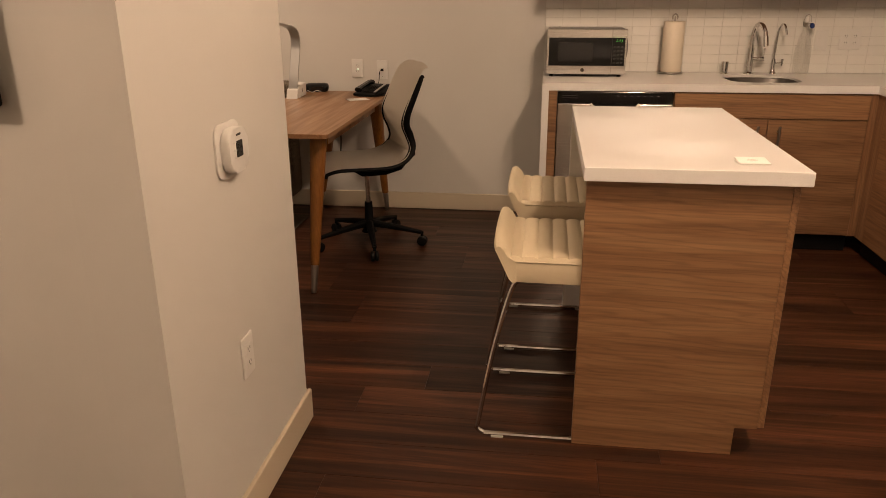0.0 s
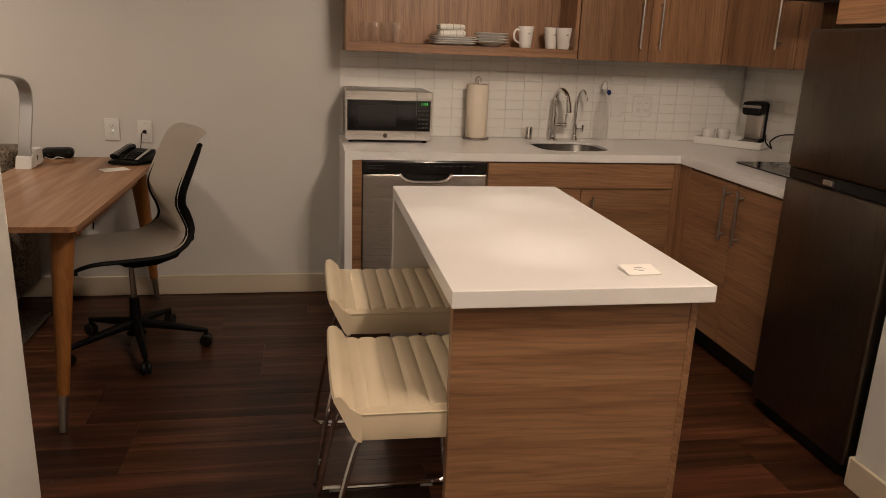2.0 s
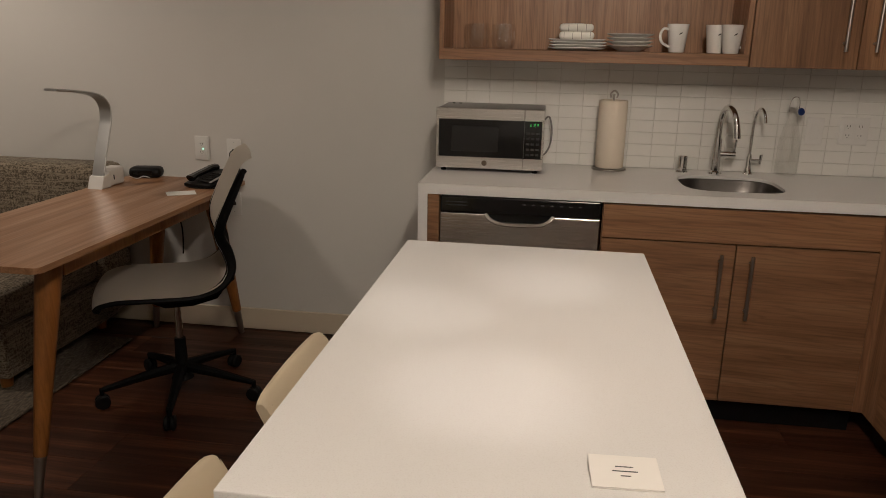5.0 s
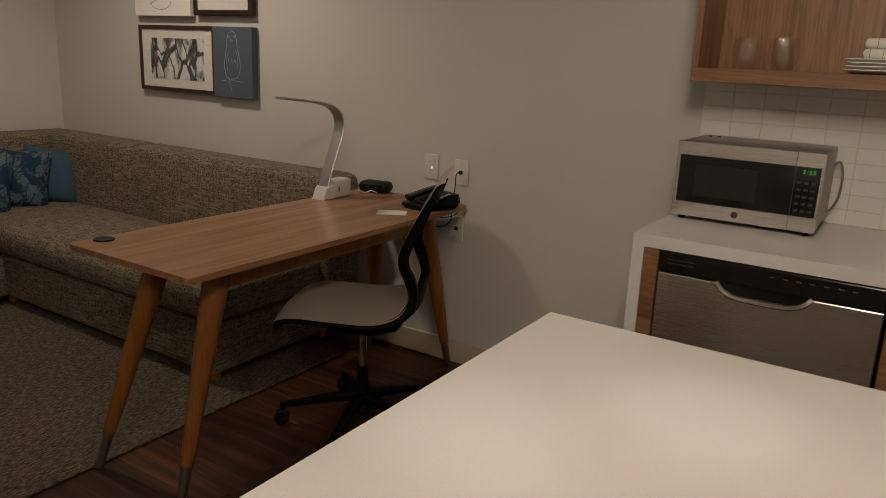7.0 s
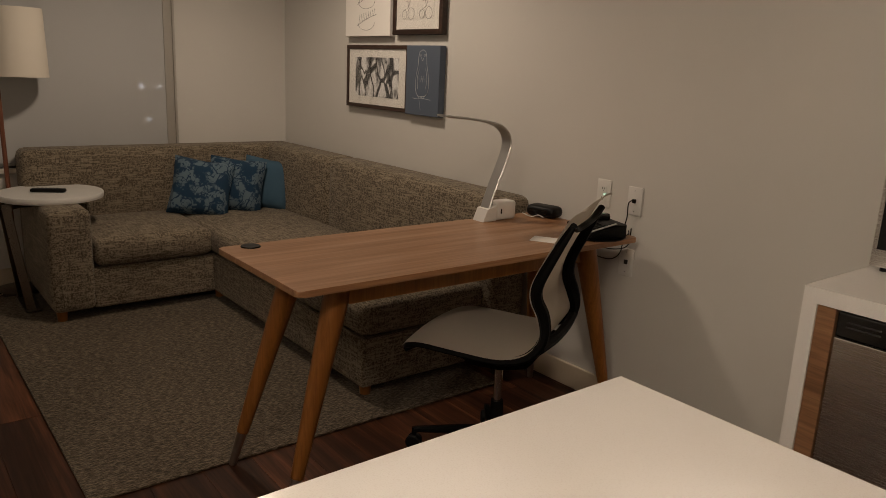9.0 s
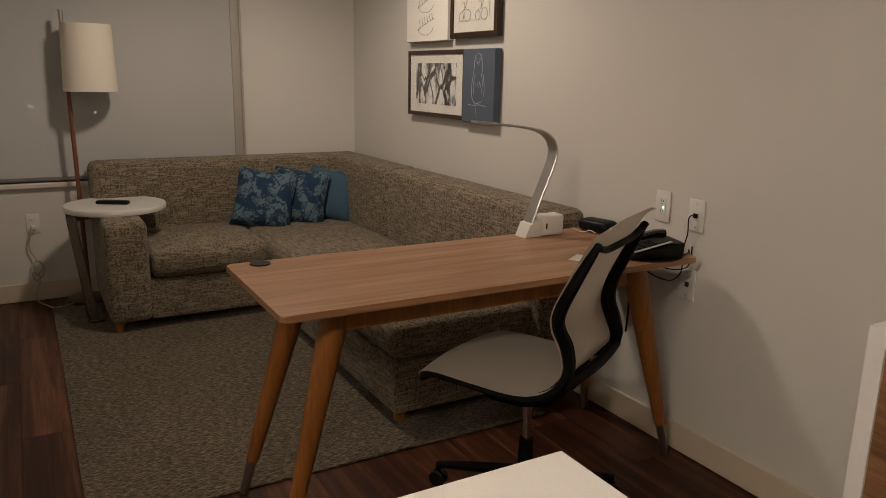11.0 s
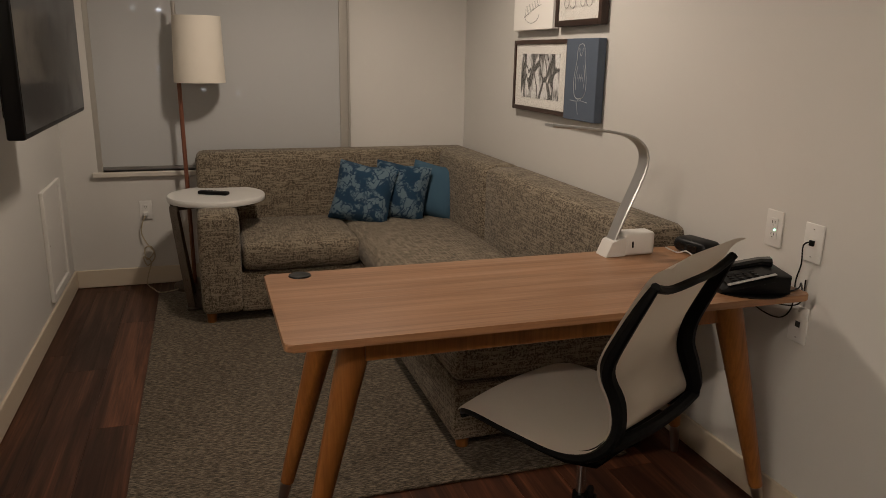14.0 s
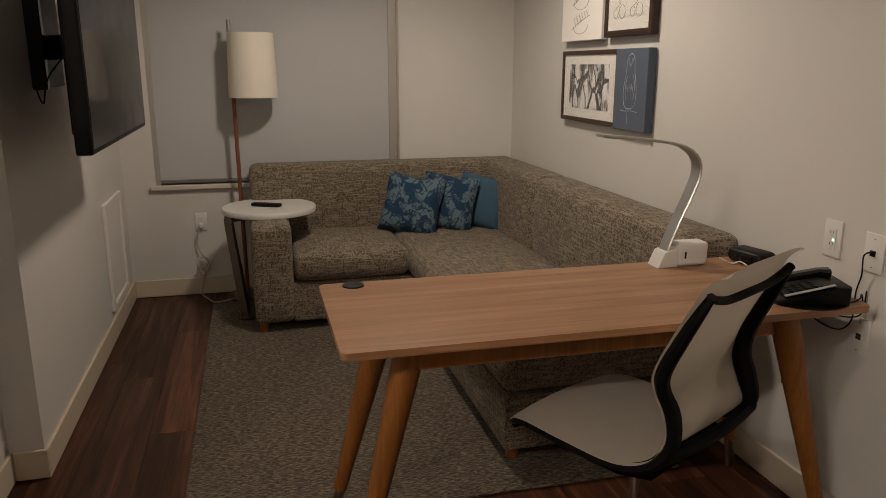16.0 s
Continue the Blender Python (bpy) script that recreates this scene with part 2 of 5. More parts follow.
def pile(name, dark, mid, light):
    """Low-pile rug with short heathered streaks across its length."""
    m, nt, b = material(name, mid, 1.0)
    a = noise_tex(nt, coords(nt, (170, 42, 170), False), 1, 3, 0.6, 0.3)
    c = noise_tex(nt, coords(nt, (420, 300, 420), False), 1, 2)
    d = noise_tex(nt, coords(nt, (2.2, 2.2, 2.2), False), 1, 3)
    col = ramp(nt, a, [(0.38, dark), (0.5, mid), (0.63, light)])
    col = mix(nt, 0.5, col, ramp(nt, c, [(0.3, grey(0.5)), (0.65, grey(1.0))]), "MULTIPLY")
    col = mix(nt, 0.35, col, ramp(nt, d, [(0.35, grey(0.7)), (0.65, grey(1.0))]), "MULTIPLY")
    nt.links.new(col, b.inputs["Base Color"])
    bump(nt, b, mix(nt, 0.5, a, c, "ADD"), 0.9, 0.004)
    b.inputs["Sheen Weight"].default_value = 0.06
    return m


def brushed(name, color, rough=0.28, along="x"):
    m, nt, b = material(name, color, rough, 1.0)
    k = {"x": (4, 1400, 1400), "z": (1400, 1400, 4)}[along]
    n = noise_tex(nt, coords(nt, k), 1, 3)
    nt.links.new(ramp(nt, n, [(0.3, grey(rough - 0.03)), (0.7, grey(rough + 0.04))]), b.inputs["Roughness"])
    bump(nt, b, n, 0.02, 0.0002)
    return m


def glass(name, color=(0.95, 0.96, 0.95), gloss=0.07):
    """Thin clear glass: light passes straight, with more gloss at a slant."""
    m = bpy.data.materials.new(name)
    m.use_nodes = True
    nt = m.node_tree
    nt.nodes.remove(nt.nodes["Principled BSDF"])
    t, g, f, x = (nt.nodes.new("ShaderNode" + k) for k in ("BsdfTransparent", "BsdfGlossy", "LayerWeight", "MixShader"))
    t.inputs[0].default_value = (*color, 1)
    g.inputs["Roughness"].default_value = 0.03
    f.inputs["Blend"].default_value = 0.2
    nt.links.new(ramp(nt, f.outputs["Facing"], [(0.0, grey(gloss)), (0.5, grey(gloss * 2.6)), (1.0, grey(0.85))]), x.inputs[0])
    nt.links.new(t.outputs[0], x.inputs[1])
    nt.links.new(g.outputs[0], x.inputs[2])
    nt.links.new(x.outputs[0], nt.nodes["Material Output"].inputs["Surface"])
    return m


def plain(name, color, rough=0.5, metal=0.0, grain=0.0, spec=0.5):
    m, nt, b = material(name, color, rough, metal)
    b.inputs["Specular IOR Level"].default_value = spec
    n = noise_tex(nt, coords(nt), 9, 4)
    nt.links.new(ramp(nt, n, [(0.3, grey(min(1, rough + 0.07))), (0.7, grey(max(0.02, rough - 0.05)))]), b.inputs["Roughness"])
    if grain:
        bump(nt, b, noise_tex(nt, coords(nt), 400, 2), grain, 0.0008)
    return m


def glow(name, color, strength):
    m, nt, b = material(name, color, 0.5)
    b.inputs["Emission Color"].default_value = (*color, 1)
    b.inputs["Emission Strength"].default_value = strength
    return m


WALL = paint("wall_paint", (0.62, 0.605, 0.57), 0.62)
CEIL = paint("ceiling_paint", (0.66, 0.65, 0.62), 0.8)
BASE = paint("baseboard_paint", (0.60, 0.52, 0.40), 0.45, 0.05)
QUARTZ, _nt, _b = material("white_quartz", (0.79, 0.785, 0.77), 0.22)
_n = noise_tex(_nt, coords(_nt, shift=False), 420, 2)
_nt.links.new(ramp(_nt, _n, [(0.3, (0.74, 0.73, 0.71)), (0.5, (0.79, 0.785, 0.77))]), _b.inputs["Base Color"])
CAB_H = wood("cabinet_wood_across", (0.165, 0.080, 0.036), (0.282, 0.147, 0.071), (0.365, 0.206, 0.106), "x", 0.40, spec=0.5)
CAB_Y = wood("cabinet_wood_side", (0.165, 0.080, 0.036), (0.282, 0.147, 0.071), (0.365, 0.206, 0.106), "y", 0.40, spec=0.5)
CAB_V = wood("cabinet_wood_upright", (0.165, 0.080, 0.036), (0.282, 0.147, 0.071), (0.365, 0.206, 0.106), "z", 0.40, spec=0.5)
FLOORWOOD = wood("dark_floor_plank", (0.013, 0.0045, 0.0024), (0.064, 0.0228, 0.0105), (0.20, 0.076, 0.034), "x", 0.36, 0.8, 0.26, 0.4, 0.35, 0.95, 0.25)
DESKTOP = wood("desk_top_wood", (0.22, 0.104, 0.046), (0.345, 0.180, 0.086), (0.44, 0.25, 0.13), "y", 0.35, 1.0, 0.27, 0.1, 0.08, 0.65)
LEGWOOD = wood("leg_wood", (0.165, 0.058, 0.011), (0.265, 0.102, 0.021), (0.355, 0.152, 0.039), "z", 0.4, 1.0, 0.32, 0.1, 0.14, 0.5)
DARKWOOD = wood("dark_picture_wood", (0.02, 0.011, 0.008), (0.045, 0.024, 0.016), (0.08, 0.045, 0.03), "x", 0.4)
POLEWOOD = wood("lamp_pole_wood", (0.12, 0.045, 0.025), (0.2, 0.08, 0.045), (0.28, 0.12, 0.07), "z", 0.4)
STEEL = brushed("brushed_steel", (0.78, 0.76, 0.73), 0.25)
DARKSTEEL = brushed("dark_steel", (0.16, 0.134, 0.11), 0.29, "z")
BASIN = brushed("basin_steel", (0.16, 0.15, 0.14), 0.3)
CHROME = plain("chrome", (0.75, 0.74, 0.72), 0.08, 1.0)
NICKEL = plain("satin_nickel", (0.44, 0.41, 0.375), 0.34, 1.0)
BLACK = plain("black_plastic", (0.005, 0.005, 0.005), 0.42, 0, 0.1, 0.18)
GLOSSBLACK = plain("gloss_black", (0.008, 0.008, 0.008), 0.1)
WHITEPLASTIC = plain("white_plastic", (0.70, 0.69, 0.66), 0.35)
CERAMIC = plain("white_ceramic", (0.78, 0.76, 0.72), 0.15)
PAPER = plain("white_paper", (0.82, 0.8, 0.76), 0.85, 0, 0.1)
CREAM = plain("cream_leather", (0.64, 0.545, 0.385), 0.42, 0, 0.25)
SOFA = tweed("tweed_upholstery", (0.040, 0.029, 0.017), (0.110, 0.084, 0.054), (0.280, 0.235, 0.168))
RUGM = pile("heather_rug", (0.036, 0.0265, 0.016), (0.100, 0.077, 0.050), (0.225, 0.182, 0.125))
MESHGREY = plain("grey_chair_mesh", (0.68, 0.63, 0.555), 0.85, 0, 0.6)
_nt = MESHGREY.node_tree
_t, _m = _nt.nodes.new("ShaderNodeBsdfTranslucent"), _nt.nodes.new("ShaderNodeMixShader")
_t.inputs[0].default_value = (0.68, 0.63, 0.555, 1)
_m.inputs[0].default_value = 0.2
_nt.links.new(_nt.nodes["Principled BSDF"].outputs[0], _m.inputs[1])
_nt.links.new(_t.outputs[0], _m.inputs[2])
_nt.links.new(_m.outputs[0], _nt.nodes["Material Output"].inputs["Surface"])
TILE = plain("white_tile", (0.76, 0.75, 0.71), 0.18)
GROUT = plain("grout", (0.62, 0.605, 0.56), 0.9)
CLEAR = glass("clear_glass", (0.985, 0.985, 0.98), 0.08)
SHADEMAT = plain("linen_shade", (0.72, 0.67, 0.58), 0.9, 0, 0.3)
BLIND = plain("roller_blind_cloth", (0.52, 0.525, 0.52), 0.75, 0, 0.25)
_nt = BLIND.node_tree
_t, _m = _nt.nodes.new("ShaderNodeBsdfTransparent"), _nt.nodes.new("ShaderNodeMixShader")
_m.inputs[0].default_value = 0.16
_nt.links.new(_nt.nodes["Principled BSDF"].outputs[0], _m.inputs[1])
_nt.links.new(_t.outputs[0], _m.inputs[2])
_nt.links.new(_m.outputs[0], _nt.nodes["Material Output"].inputs["Surface"])
SLOT = plain("dark_slot", (0.02, 0.02, 0.02), 0.6)
TEAL = plain("teal_cloth", (0.045, 0.10, 0.155), 0.9, 0, 0.4)

# ---- the room ----
NY, WX, TVY, HY, HX, EX, CEILZ = 5.290, -4.163, 2.787, 2.673, -0.747, 2.40, 2.62
BACK, FARX = -1.3, -3.6


def wall(name, lo, hi):
    return tagged(part(name, box(lo, hi), WALL), "off-white painted plaster wall", "wall", "", "structure")


wall("wall_north", (WX - 0.15, NY, 0), (EX + 0.15, NY + 0.15, CEILZ))
wall("wall_east", (EX, 3.105, 0), (EX + 0.15, NY, CEILZ))
wall("wall_fridge_side", (1.665, BACK, 0), (EX + 0.15, 3.105, CEILZ))
wall("wall_television", (WX - 0.15, TVY - 0.5, 0), (-1.982, TVY, CEILZ))
wall("wall_thermostat", (-0.897, 1.834, 0), (HX, HY, CEILZ))
wall("wall_recess", (-1.982, 2.02, 0), (-0.897, HY, CEILZ))
wall("wall_bedroom_north", (FARX, 2.02, 0), (-1.982, TVY - 0.5, CEILZ))
wall("wall_bedroom_west", (FARX - 0.15, BACK, 0), (FARX, TVY - 0.5, CEILZ))
wall("wall_behind", (FARX - 0.15, BACK - 0.15, 0), (1.665, BACK, CEILZ))
WY0, WY1, WZ0, WZ1 = 2.974, 4.506, 0.715, 2.35
bm = bmesh.new()
add_box(bm, (WX - 0.15, TVY, 0), (WX, WY0, CEILZ))
add_box(bm, (WX - 0.15, WY1, 0), (WX, NY, CEILZ))
add_box(bm, (WX - 0.15, WY0, 0), (WX, WY1, WZ0))
add_box(bm, (WX - 0.15, WY0, WZ1), (WX, WY1, CEILZ))
tagged(part("wall_west", bm, WALL), "off-white painted wall with a window opening", "wall", "", "structure")
tagged(part("ceiling", box((FARX - 1, BACK - 0.15, CEILZ), (EX + 0.15, NY + 0.15, CEILZ + 0.1)), CEIL), "plain white ceiling", "ceiling", "", "structure")


def baseboard(lo, hi):
    tagged(part("baseboard", box((*lo, 0.002), (*hi, 0.112), 0.003), BASE), "cream painted flat baseboard", "baseboard", "baseboards", "structure")


baseboard((WX + 0.014, NY - 0.014), (0.0, NY))
baseboard((WX, TVY + 0.014), (WX + 0.014, NY))
baseboard((WX, TVY), (-1.982, TVY + 0.014))
baseboard((-1.982, HY + 0.014), (-1.968, TVY + 0.014))
baseboard((-1.982, HY), (HX, HY + 0.014))
baseboard((HX, 1.820), (HX + 0.014, HY + 0.014))
baseboard((-0.897, 1.820), (HX, 1.834))
baseboard((FARX, 2.006), (-0.897, 2.02))
baseboard((1.651, BACK), (1.665, 3.105))
baseboard((1.651, 3.105), (1.69, 3.119))

# ---- window ----
win = tagged(new("window_1"), "window with a lowered grey roller blind at night", "window", "", "structure")
win.matrix_basis = pose(WX, 0, 0)
ALU = plain("window_aluminium", (0.42, 0.40, 0.36), 0.4, 0.3)
bm = bmesh.new()
for lo, hi in (((-0.12, WY0, WZ0), (-0.05, WY0 + 0.045, WZ1)), ((-0.12, WY1 - 0.045, WZ0), (-0.05, WY1, WZ1)), ((-0.12, WY0 + 0.045, WZ0), (-0.05, WY1 - 0.045, WZ0 + 0.05)), ((-0.12, WY0 + 0.045, WZ1 - 0.05), (-0.05, WY1 - 0.045, WZ1))):
    add_box(bm, lo, hi, 0.004)
part("window_frame", bm, ALU, win, "grey aluminium window frame")
part("pane", box((-0.10, WY0 + 0.045, WZ0 + 0.05), (-0.092, WY1 - 0.045, WZ1 - 0.05)), CLEAR, win)
part("window_sill", box((-0.05, WY0 - 0.03, WZ0 - 0.03), (0.03, WY1 + 0.03, WZ0), 0.004), paint("sill_paint", (0.62, 0.58, 0.51), 0.4, 0.03), win, "cream painted window sill")
bm = bmesh.new()
add_box(bm, (-0.03, WY0, WZ0), (0.002, WY0 + 0.03, WZ1), 0.002)
add_box(bm, (-0.03, WY1 - 0.065, WZ0), (0.004, WY1, WZ1), 0.002)
add_box(bm, (0.004, WY1 - 0.014, WZ0), (0.022, WY1, WZ1), 0.002)
part("blind_channel", bm, ALU, win, "grey blind side channels")
bm = box((-0.008, WY0 + 0.03, WZ0 + 0.03), (-0.0065, WY1 - 0.065, WZ1))
part("roller_blind", bm, BLIND, win, "grey cloth roller blind, fully lowered")
part("hem_bar", box((-0.014, WY0 + 0.03, WZ0 + 0.008), (0.002, WY1 - 0.065, WZ0 + 0.03), 0.003), plain("hem_aluminium", (0.3, 0.3, 0.29), 0.35, 0.8), win, "dark aluminium hem bar")

# ---- kitchen run ----
CZ, CY, CX, TH = 0.913, 4.654, 1.710, 0.04
SX0, SX1, SY0, SY1 = 1.012, 1.395, 4.765, 5.13


def sink_loop(n, x0, x1, y0, y1, power):
    out = []
    for i in range(n):
        a = 6.28318531 * i / n
        c, s = math.cos(a), math.sin(a)
        out.append(((x0 + x1) / 2 + (x1 - x0) / 2 * math.copysign(abs(c) ** power, c), (y0 + y1) / 2 + (y1 - y0) / 2 * math.copysign(abs(s) ** power, s)))
    return out


counter = thing("countertop", (0, 0, 0), "white quartz L-shaped countertop with a waterfall end panel", "countertop")
AX0, AX1 = SX0 - 0.06, SX1 + 0.06
part("waterfall_panel", box((0.0, CY, 0.002), (0.036, NY - 0.001, CZ - TH)), QUARTZ, counter)
for x0, x1, y0, y1 in ((0.0, AX0, CY, NY - 0.001), (AX1, CX, CY, NY - 0.001), (CX, EX - 0.001, 3.715, NY - 0.001), (AX0, AX1, CY, SY0 - 0.06), (AX0, AX1, SY1 + 0.06, NY - 0.001)):
    part("slab", box((x0, y0, CZ - TH), (x1, y1, CZ)), QUARTZ, counter)
bm = bmesh.new()
n = 48
inner, outer = sink_loop(n, SX0, SX1, SY0, SY1, 0.55), sink_loop(n, AX0, AX1, SY0 - 0.06, SY1 + 0.06, 0.02)
rings = [[bm.verts.new((*p, z)) for p in lp] for lp, z in ((outer, CZ), (inner, CZ), (inner, CZ - 0.012), (outer, CZ - 0.012))]
for a, b in zip(rings, rings[1:]):
    for i in range(n):
        bm.faces.new([a[i], a[(i + 1) % n], b[(i + 1) % n], b[i]])
part("sink_surround", bm, QUARTZ, counter)
sink = thing("sink", (0, 0, 0), "small undermount stainless steel kitchen sink", "sink")
bm = bmesh.new()
n = 48
prev = None
for grow, z in ((0.012, CZ - 0.013), (0.008, CZ - 0.03), (-0.005, CZ - 0.13), (-0.03, CZ - 0.16), (-0.16, CZ - 0.165)):
    ring = [bm.verts.new((*p, z)) for p in sink_loop(n, SX0 - grow, SX1 + grow, SY0 - grow, SY1 + grow, 0.55)]
    if prev:
        for i in range(n):
            bm.faces.new([prev[i], prev[(i + 1) % n], ring[(i + 1) % n], ring[i]])
    prev = ring
bm.faces.new(prev)
part("basin", bm, BASIN, sink, smooth=True)
part("drain", lathe([(0.0, 0.004), (0.03, 0.004), (0.04, 0.0), (0.04, -0.01)], 20, ((SX0 + SX1) / 2, (SY0 + SY1) / 2, CZ - 0.162)), CHROME, sink, smooth=True)

FY, FX = CY + 0.009, CX + 0.010


def bar_handle(parent, p0, p1, out, r=0.007):
    """A bar handle between two ends, standing off along out."""
    p0, p1, out = Vector(p0), Vector(p1), Vector(out)
    bm = tube([p0 + out * 0.032, p1 + out * 0.032], r, 10, up=(0.5, 0.5, 0.1))
    d = (p1 - p0)
    for k in (0.12, 0.88):
        q = p0 + d * k
        tube([q + out * 0.0005, q + out * 0.032], r * 0.8, 8, bm=bm, up=(0.1, 0.2, 1))
    return part("handle", bm, NICKEL, parent, "satin nickel bar handle", True)


filler = tagged(part("filler_panel", box((0.0365, FY - 0.004, 0.002), (0.082, FY + 0.5, CZ - TH - 0.002), 0.001), CAB_H), "narrow walnut filler panel beside the dishwasher", "panel")

dish = thing("dishwasher", (0.0, 0, 0), "stainless steel dishwasher with a black control strip", "dishwasher")
part("tub", box((0.086, FY + 0.03, 0.1), (0.692, FY + 0.58, CZ - TH - 0.004)), BLACK, dish)
part("control_panel", box((0.087, FY - 0.004, 0.805), (0.691, FY + 0.03, 0.868), 0.004, 2), GLOSSBLACK, dish, "gloss black control strip")
part("door", prism([(0.087, 0.11), (0.691, 0.11), (0.691, 0.803), (0.52, 0.803), (0.50, 0.785), (0.46, 0.772), (0.32, 0.772), (0.28, 0.785), (0.26, 0.803), (0.087, 0.803)], FY - 0.006, FY + 0.03, 1, 0.003), STEEL, dish, "brushed stainless door")
bm = sweep(smooth_path([(0.262, FY - 0.012, 0.806), (0.285, FY - 0.02, 0.784), (0.33, FY - 0.024, 0.771), (0.45, FY - 0.024, 0.771), (0.495, FY - 0.02, 0.784), (0.518, FY - 0.012, 0.806)], 5), bar_section(0.014, 0.014), (0, -1, 0))
part("handle", bm, STEEL, dish, "curved steel pull handle", True)
part("recess", box((0.27, FY + 0.005, 0.765), (0.51, FY + 0.02, 0.804)), BLACK, dish)
PRINTGREY = plain("grey_print", (0.12, 0.12, 0.12), 0.4)
for i in range(2):
    part("vent_slot", box((0.11, FY - 0.0055, 0.832 + i * 0.012), (0.19, FY - 0.0035, 0.836 + i * 0.012)), SLOT, dish)
for i in range(7):
    part("key", box((0.40 + i * 0.035, FY - 0.0055, 0.845), (0.412 + i * 0.035, FY - 0.0035, 0.848)), PRINTGREY, dish)
part("toe_panel", box((0.087, FY + 0.05, 0.003), (0.691, FY + 0.06, 0.105)), BLACK, dish)

sinkcab = thing("sink_cabinet", (0, 0, 0), "walnut sink base cabinet with two doors and a false drawer", "cabinet")
part("body", box((0.70, FY + 0.02, 0.10), (1.70, FY + 0.6, CZ - TH - 0.18)), CAB_H, sinkcab)
part("back_rail", box((0.70, FY + 0.02, CZ - TH - 0.18), (1.70, FY + 0.04, CZ - TH - 0.003)), CAB_H, sinkcab)
# black here puts the shade of the toe recess into the colour
part("toe_kick", box((0.70, FY + 0.05, 0.003), (1.70, FY + 0.065, 0.10)), BLACK, sinkcab)
part("drawer_front", box((0.703, FY, 0.738), (1.686, FY + 0.02, 0.864), 0.0015), CAB_H, sinkcab)
for x0, x1, hx in ((0.703, 1.190, 1.137), (1.194, 1.686, 1.247)):
    d = part("door", box((x0, FY, 0.107), (x1, FY + 0.02, 0.733), 0.0015), CAB_H, sinkcab)
    bar_handle(d, (hx, FY, 0.455), (hx, FY, 0.70), (0, -1, 0))
tagged(part("corner_post", prism([(1.688, FY + 0.004), (FX + 0.004, FY + 0.004), (FX + 0.004, 4.556), (FX + 0.018, 4.556), (FX + 0.018, FY + 0.018), (1.688, FY + 0.018)], 0.104, CZ - TH - 0.003, 2), CAB_V), "walnut corner post between base cabinets", "panel")

eastcab = thing("base_cabinet", (0, 0, 0), "walnut two-door base cabinet under the cooktop", "cabinet")
part("body", box((FX + 0.02, 3.735, 0.10), (EX - 0.01, FY + 0.004, CZ - TH - 0.003)), CAB_Y, eastcab)
# coloured black for the shade under the doors, as on the sink cabinet
part("toe_kick", box((FX + 0.05, 3.735, 0.003), (FX + 0.065, FY, 0.10)), BLACK, eastcab)
for y0, y1, hy in ((4.126, 4.55, 4.178), (3.735, 4.122, 4.066)):
    d = part("door", box((FX, y0, 0.107), (FX + 0.02, y1, CZ - TH - 0.012), 0.0015), CAB_Y, eastcab)
    bar_handle(d, (FX, hy, 0.595), (FX, hy, 0.845), (-1, 0, 0))

hob = thing("cooktop", (0, 0, CZ), "black glass two-burner electric cooktop set in the counter", "cooktop")
part("glass_top", prism(round_rect(1.885, 3.80, 2.30, 4.445, 0.015), 0.0005, 0.007, 2, 0.002), GLOSSBLACK, hob)
for y in (3.98, 4.30):
    part("burner_ring", lathe([(0.078, 0.0072), (0.078, 0.0078), (0.082, 0.0078), (0.082, 0.0072)], 32, (2.11, y, 0)), plain("burner_print", (0.2, 0.2, 0.2), 0.3), hob)

# ---- wall cabinets ----
UY, UZ, UT = 4.998, 1.367, 2.20
shelf = thing("open_wall_shelf", (0, 0, 0), "open walnut wall shelf above the counter", "shelf")
for name, lo, hi, m in (("side_panel", (0.018, UY + 0.002, UZ + 0.045), (0.038, NY - 0.001, UT), CAB_V), ("side_panel", (1.211, UY + 0.002, UZ + 0.045), (1.231, NY - 0.001, UT), CAB_V), ("back_panel", (0.038, NY - 0.018, UZ + 0.045), (1.211, NY - 0.002, UT - 0.02), CAB_V), ("shelf_board", (0.018, UY, UZ), (1.231, NY - 0.001, UZ + 0.045), CAB_H), ("top_board", (0.038, UY + 0.002, UT - 0.02), (1.211, NY - 0.018, UT), CAB_H)):
    part(name, box(lo, hi, 0.0012), m, shelf)
upper = thing("wall_cabinet", (0, 0, 0), "walnut two-door wall cabinet", "cabinet", "wall cabinets")
part("body", box((1.234, UY + 0.021, UZ), (2.10, NY - 0.001, UT)), CAB_V, upper)
part("corner_filler", box((2.058, UY - 0.003, UZ), (2.0995, UY + 0.0205, UT)), CAB_V, upper)
for x0, x1, hx in ((1.236, 1.624, 1.567), (1.628, 2.056, 1.676)):
    d = part("door", box((x0, UY, UZ - 0.003), (x1, UY + 0.02, UT), 0.0015), CAB_V, upper)
    bar_handle(d, (hx, UY, 1.429), (hx, UY, 1.69), (0, -1, 0))
UX = 2.08
upper2 = thing("wall_cabinet", (0, 0, 0), "walnut single-door wall cabinet in the corner", "cabinet", "wall cabinets")
part("body", box((UX + 0.021, 4.395, UZ), (EX - 0.001, UY + 0.02, UT)), CAB_V, upper2)
d = part("door", box((UX, 4.40, UZ - 0.003), (UX + 0.02, 4.975, UT), 0.0015), CAB_V, upper2)
bar_handle(d, (UX, 4.51, 1.452), (UX, 4.51, 1.715), (-1, 0, 0))
upper3 = thing("wall_cabinet", (0, 0, 0), "walnut wall cabinet above the range hood", "cabinet", "wall cabinets")
part("body", box((UX + 0.021, 3.74, 1.72), (EX - 0.001, 4.392, UT)), CAB_V, upper3)
part("door", box((UX, 3.745, 1.718), (UX + 0.02, 4.39, UT), 0.0015), CAB_V, upper3)
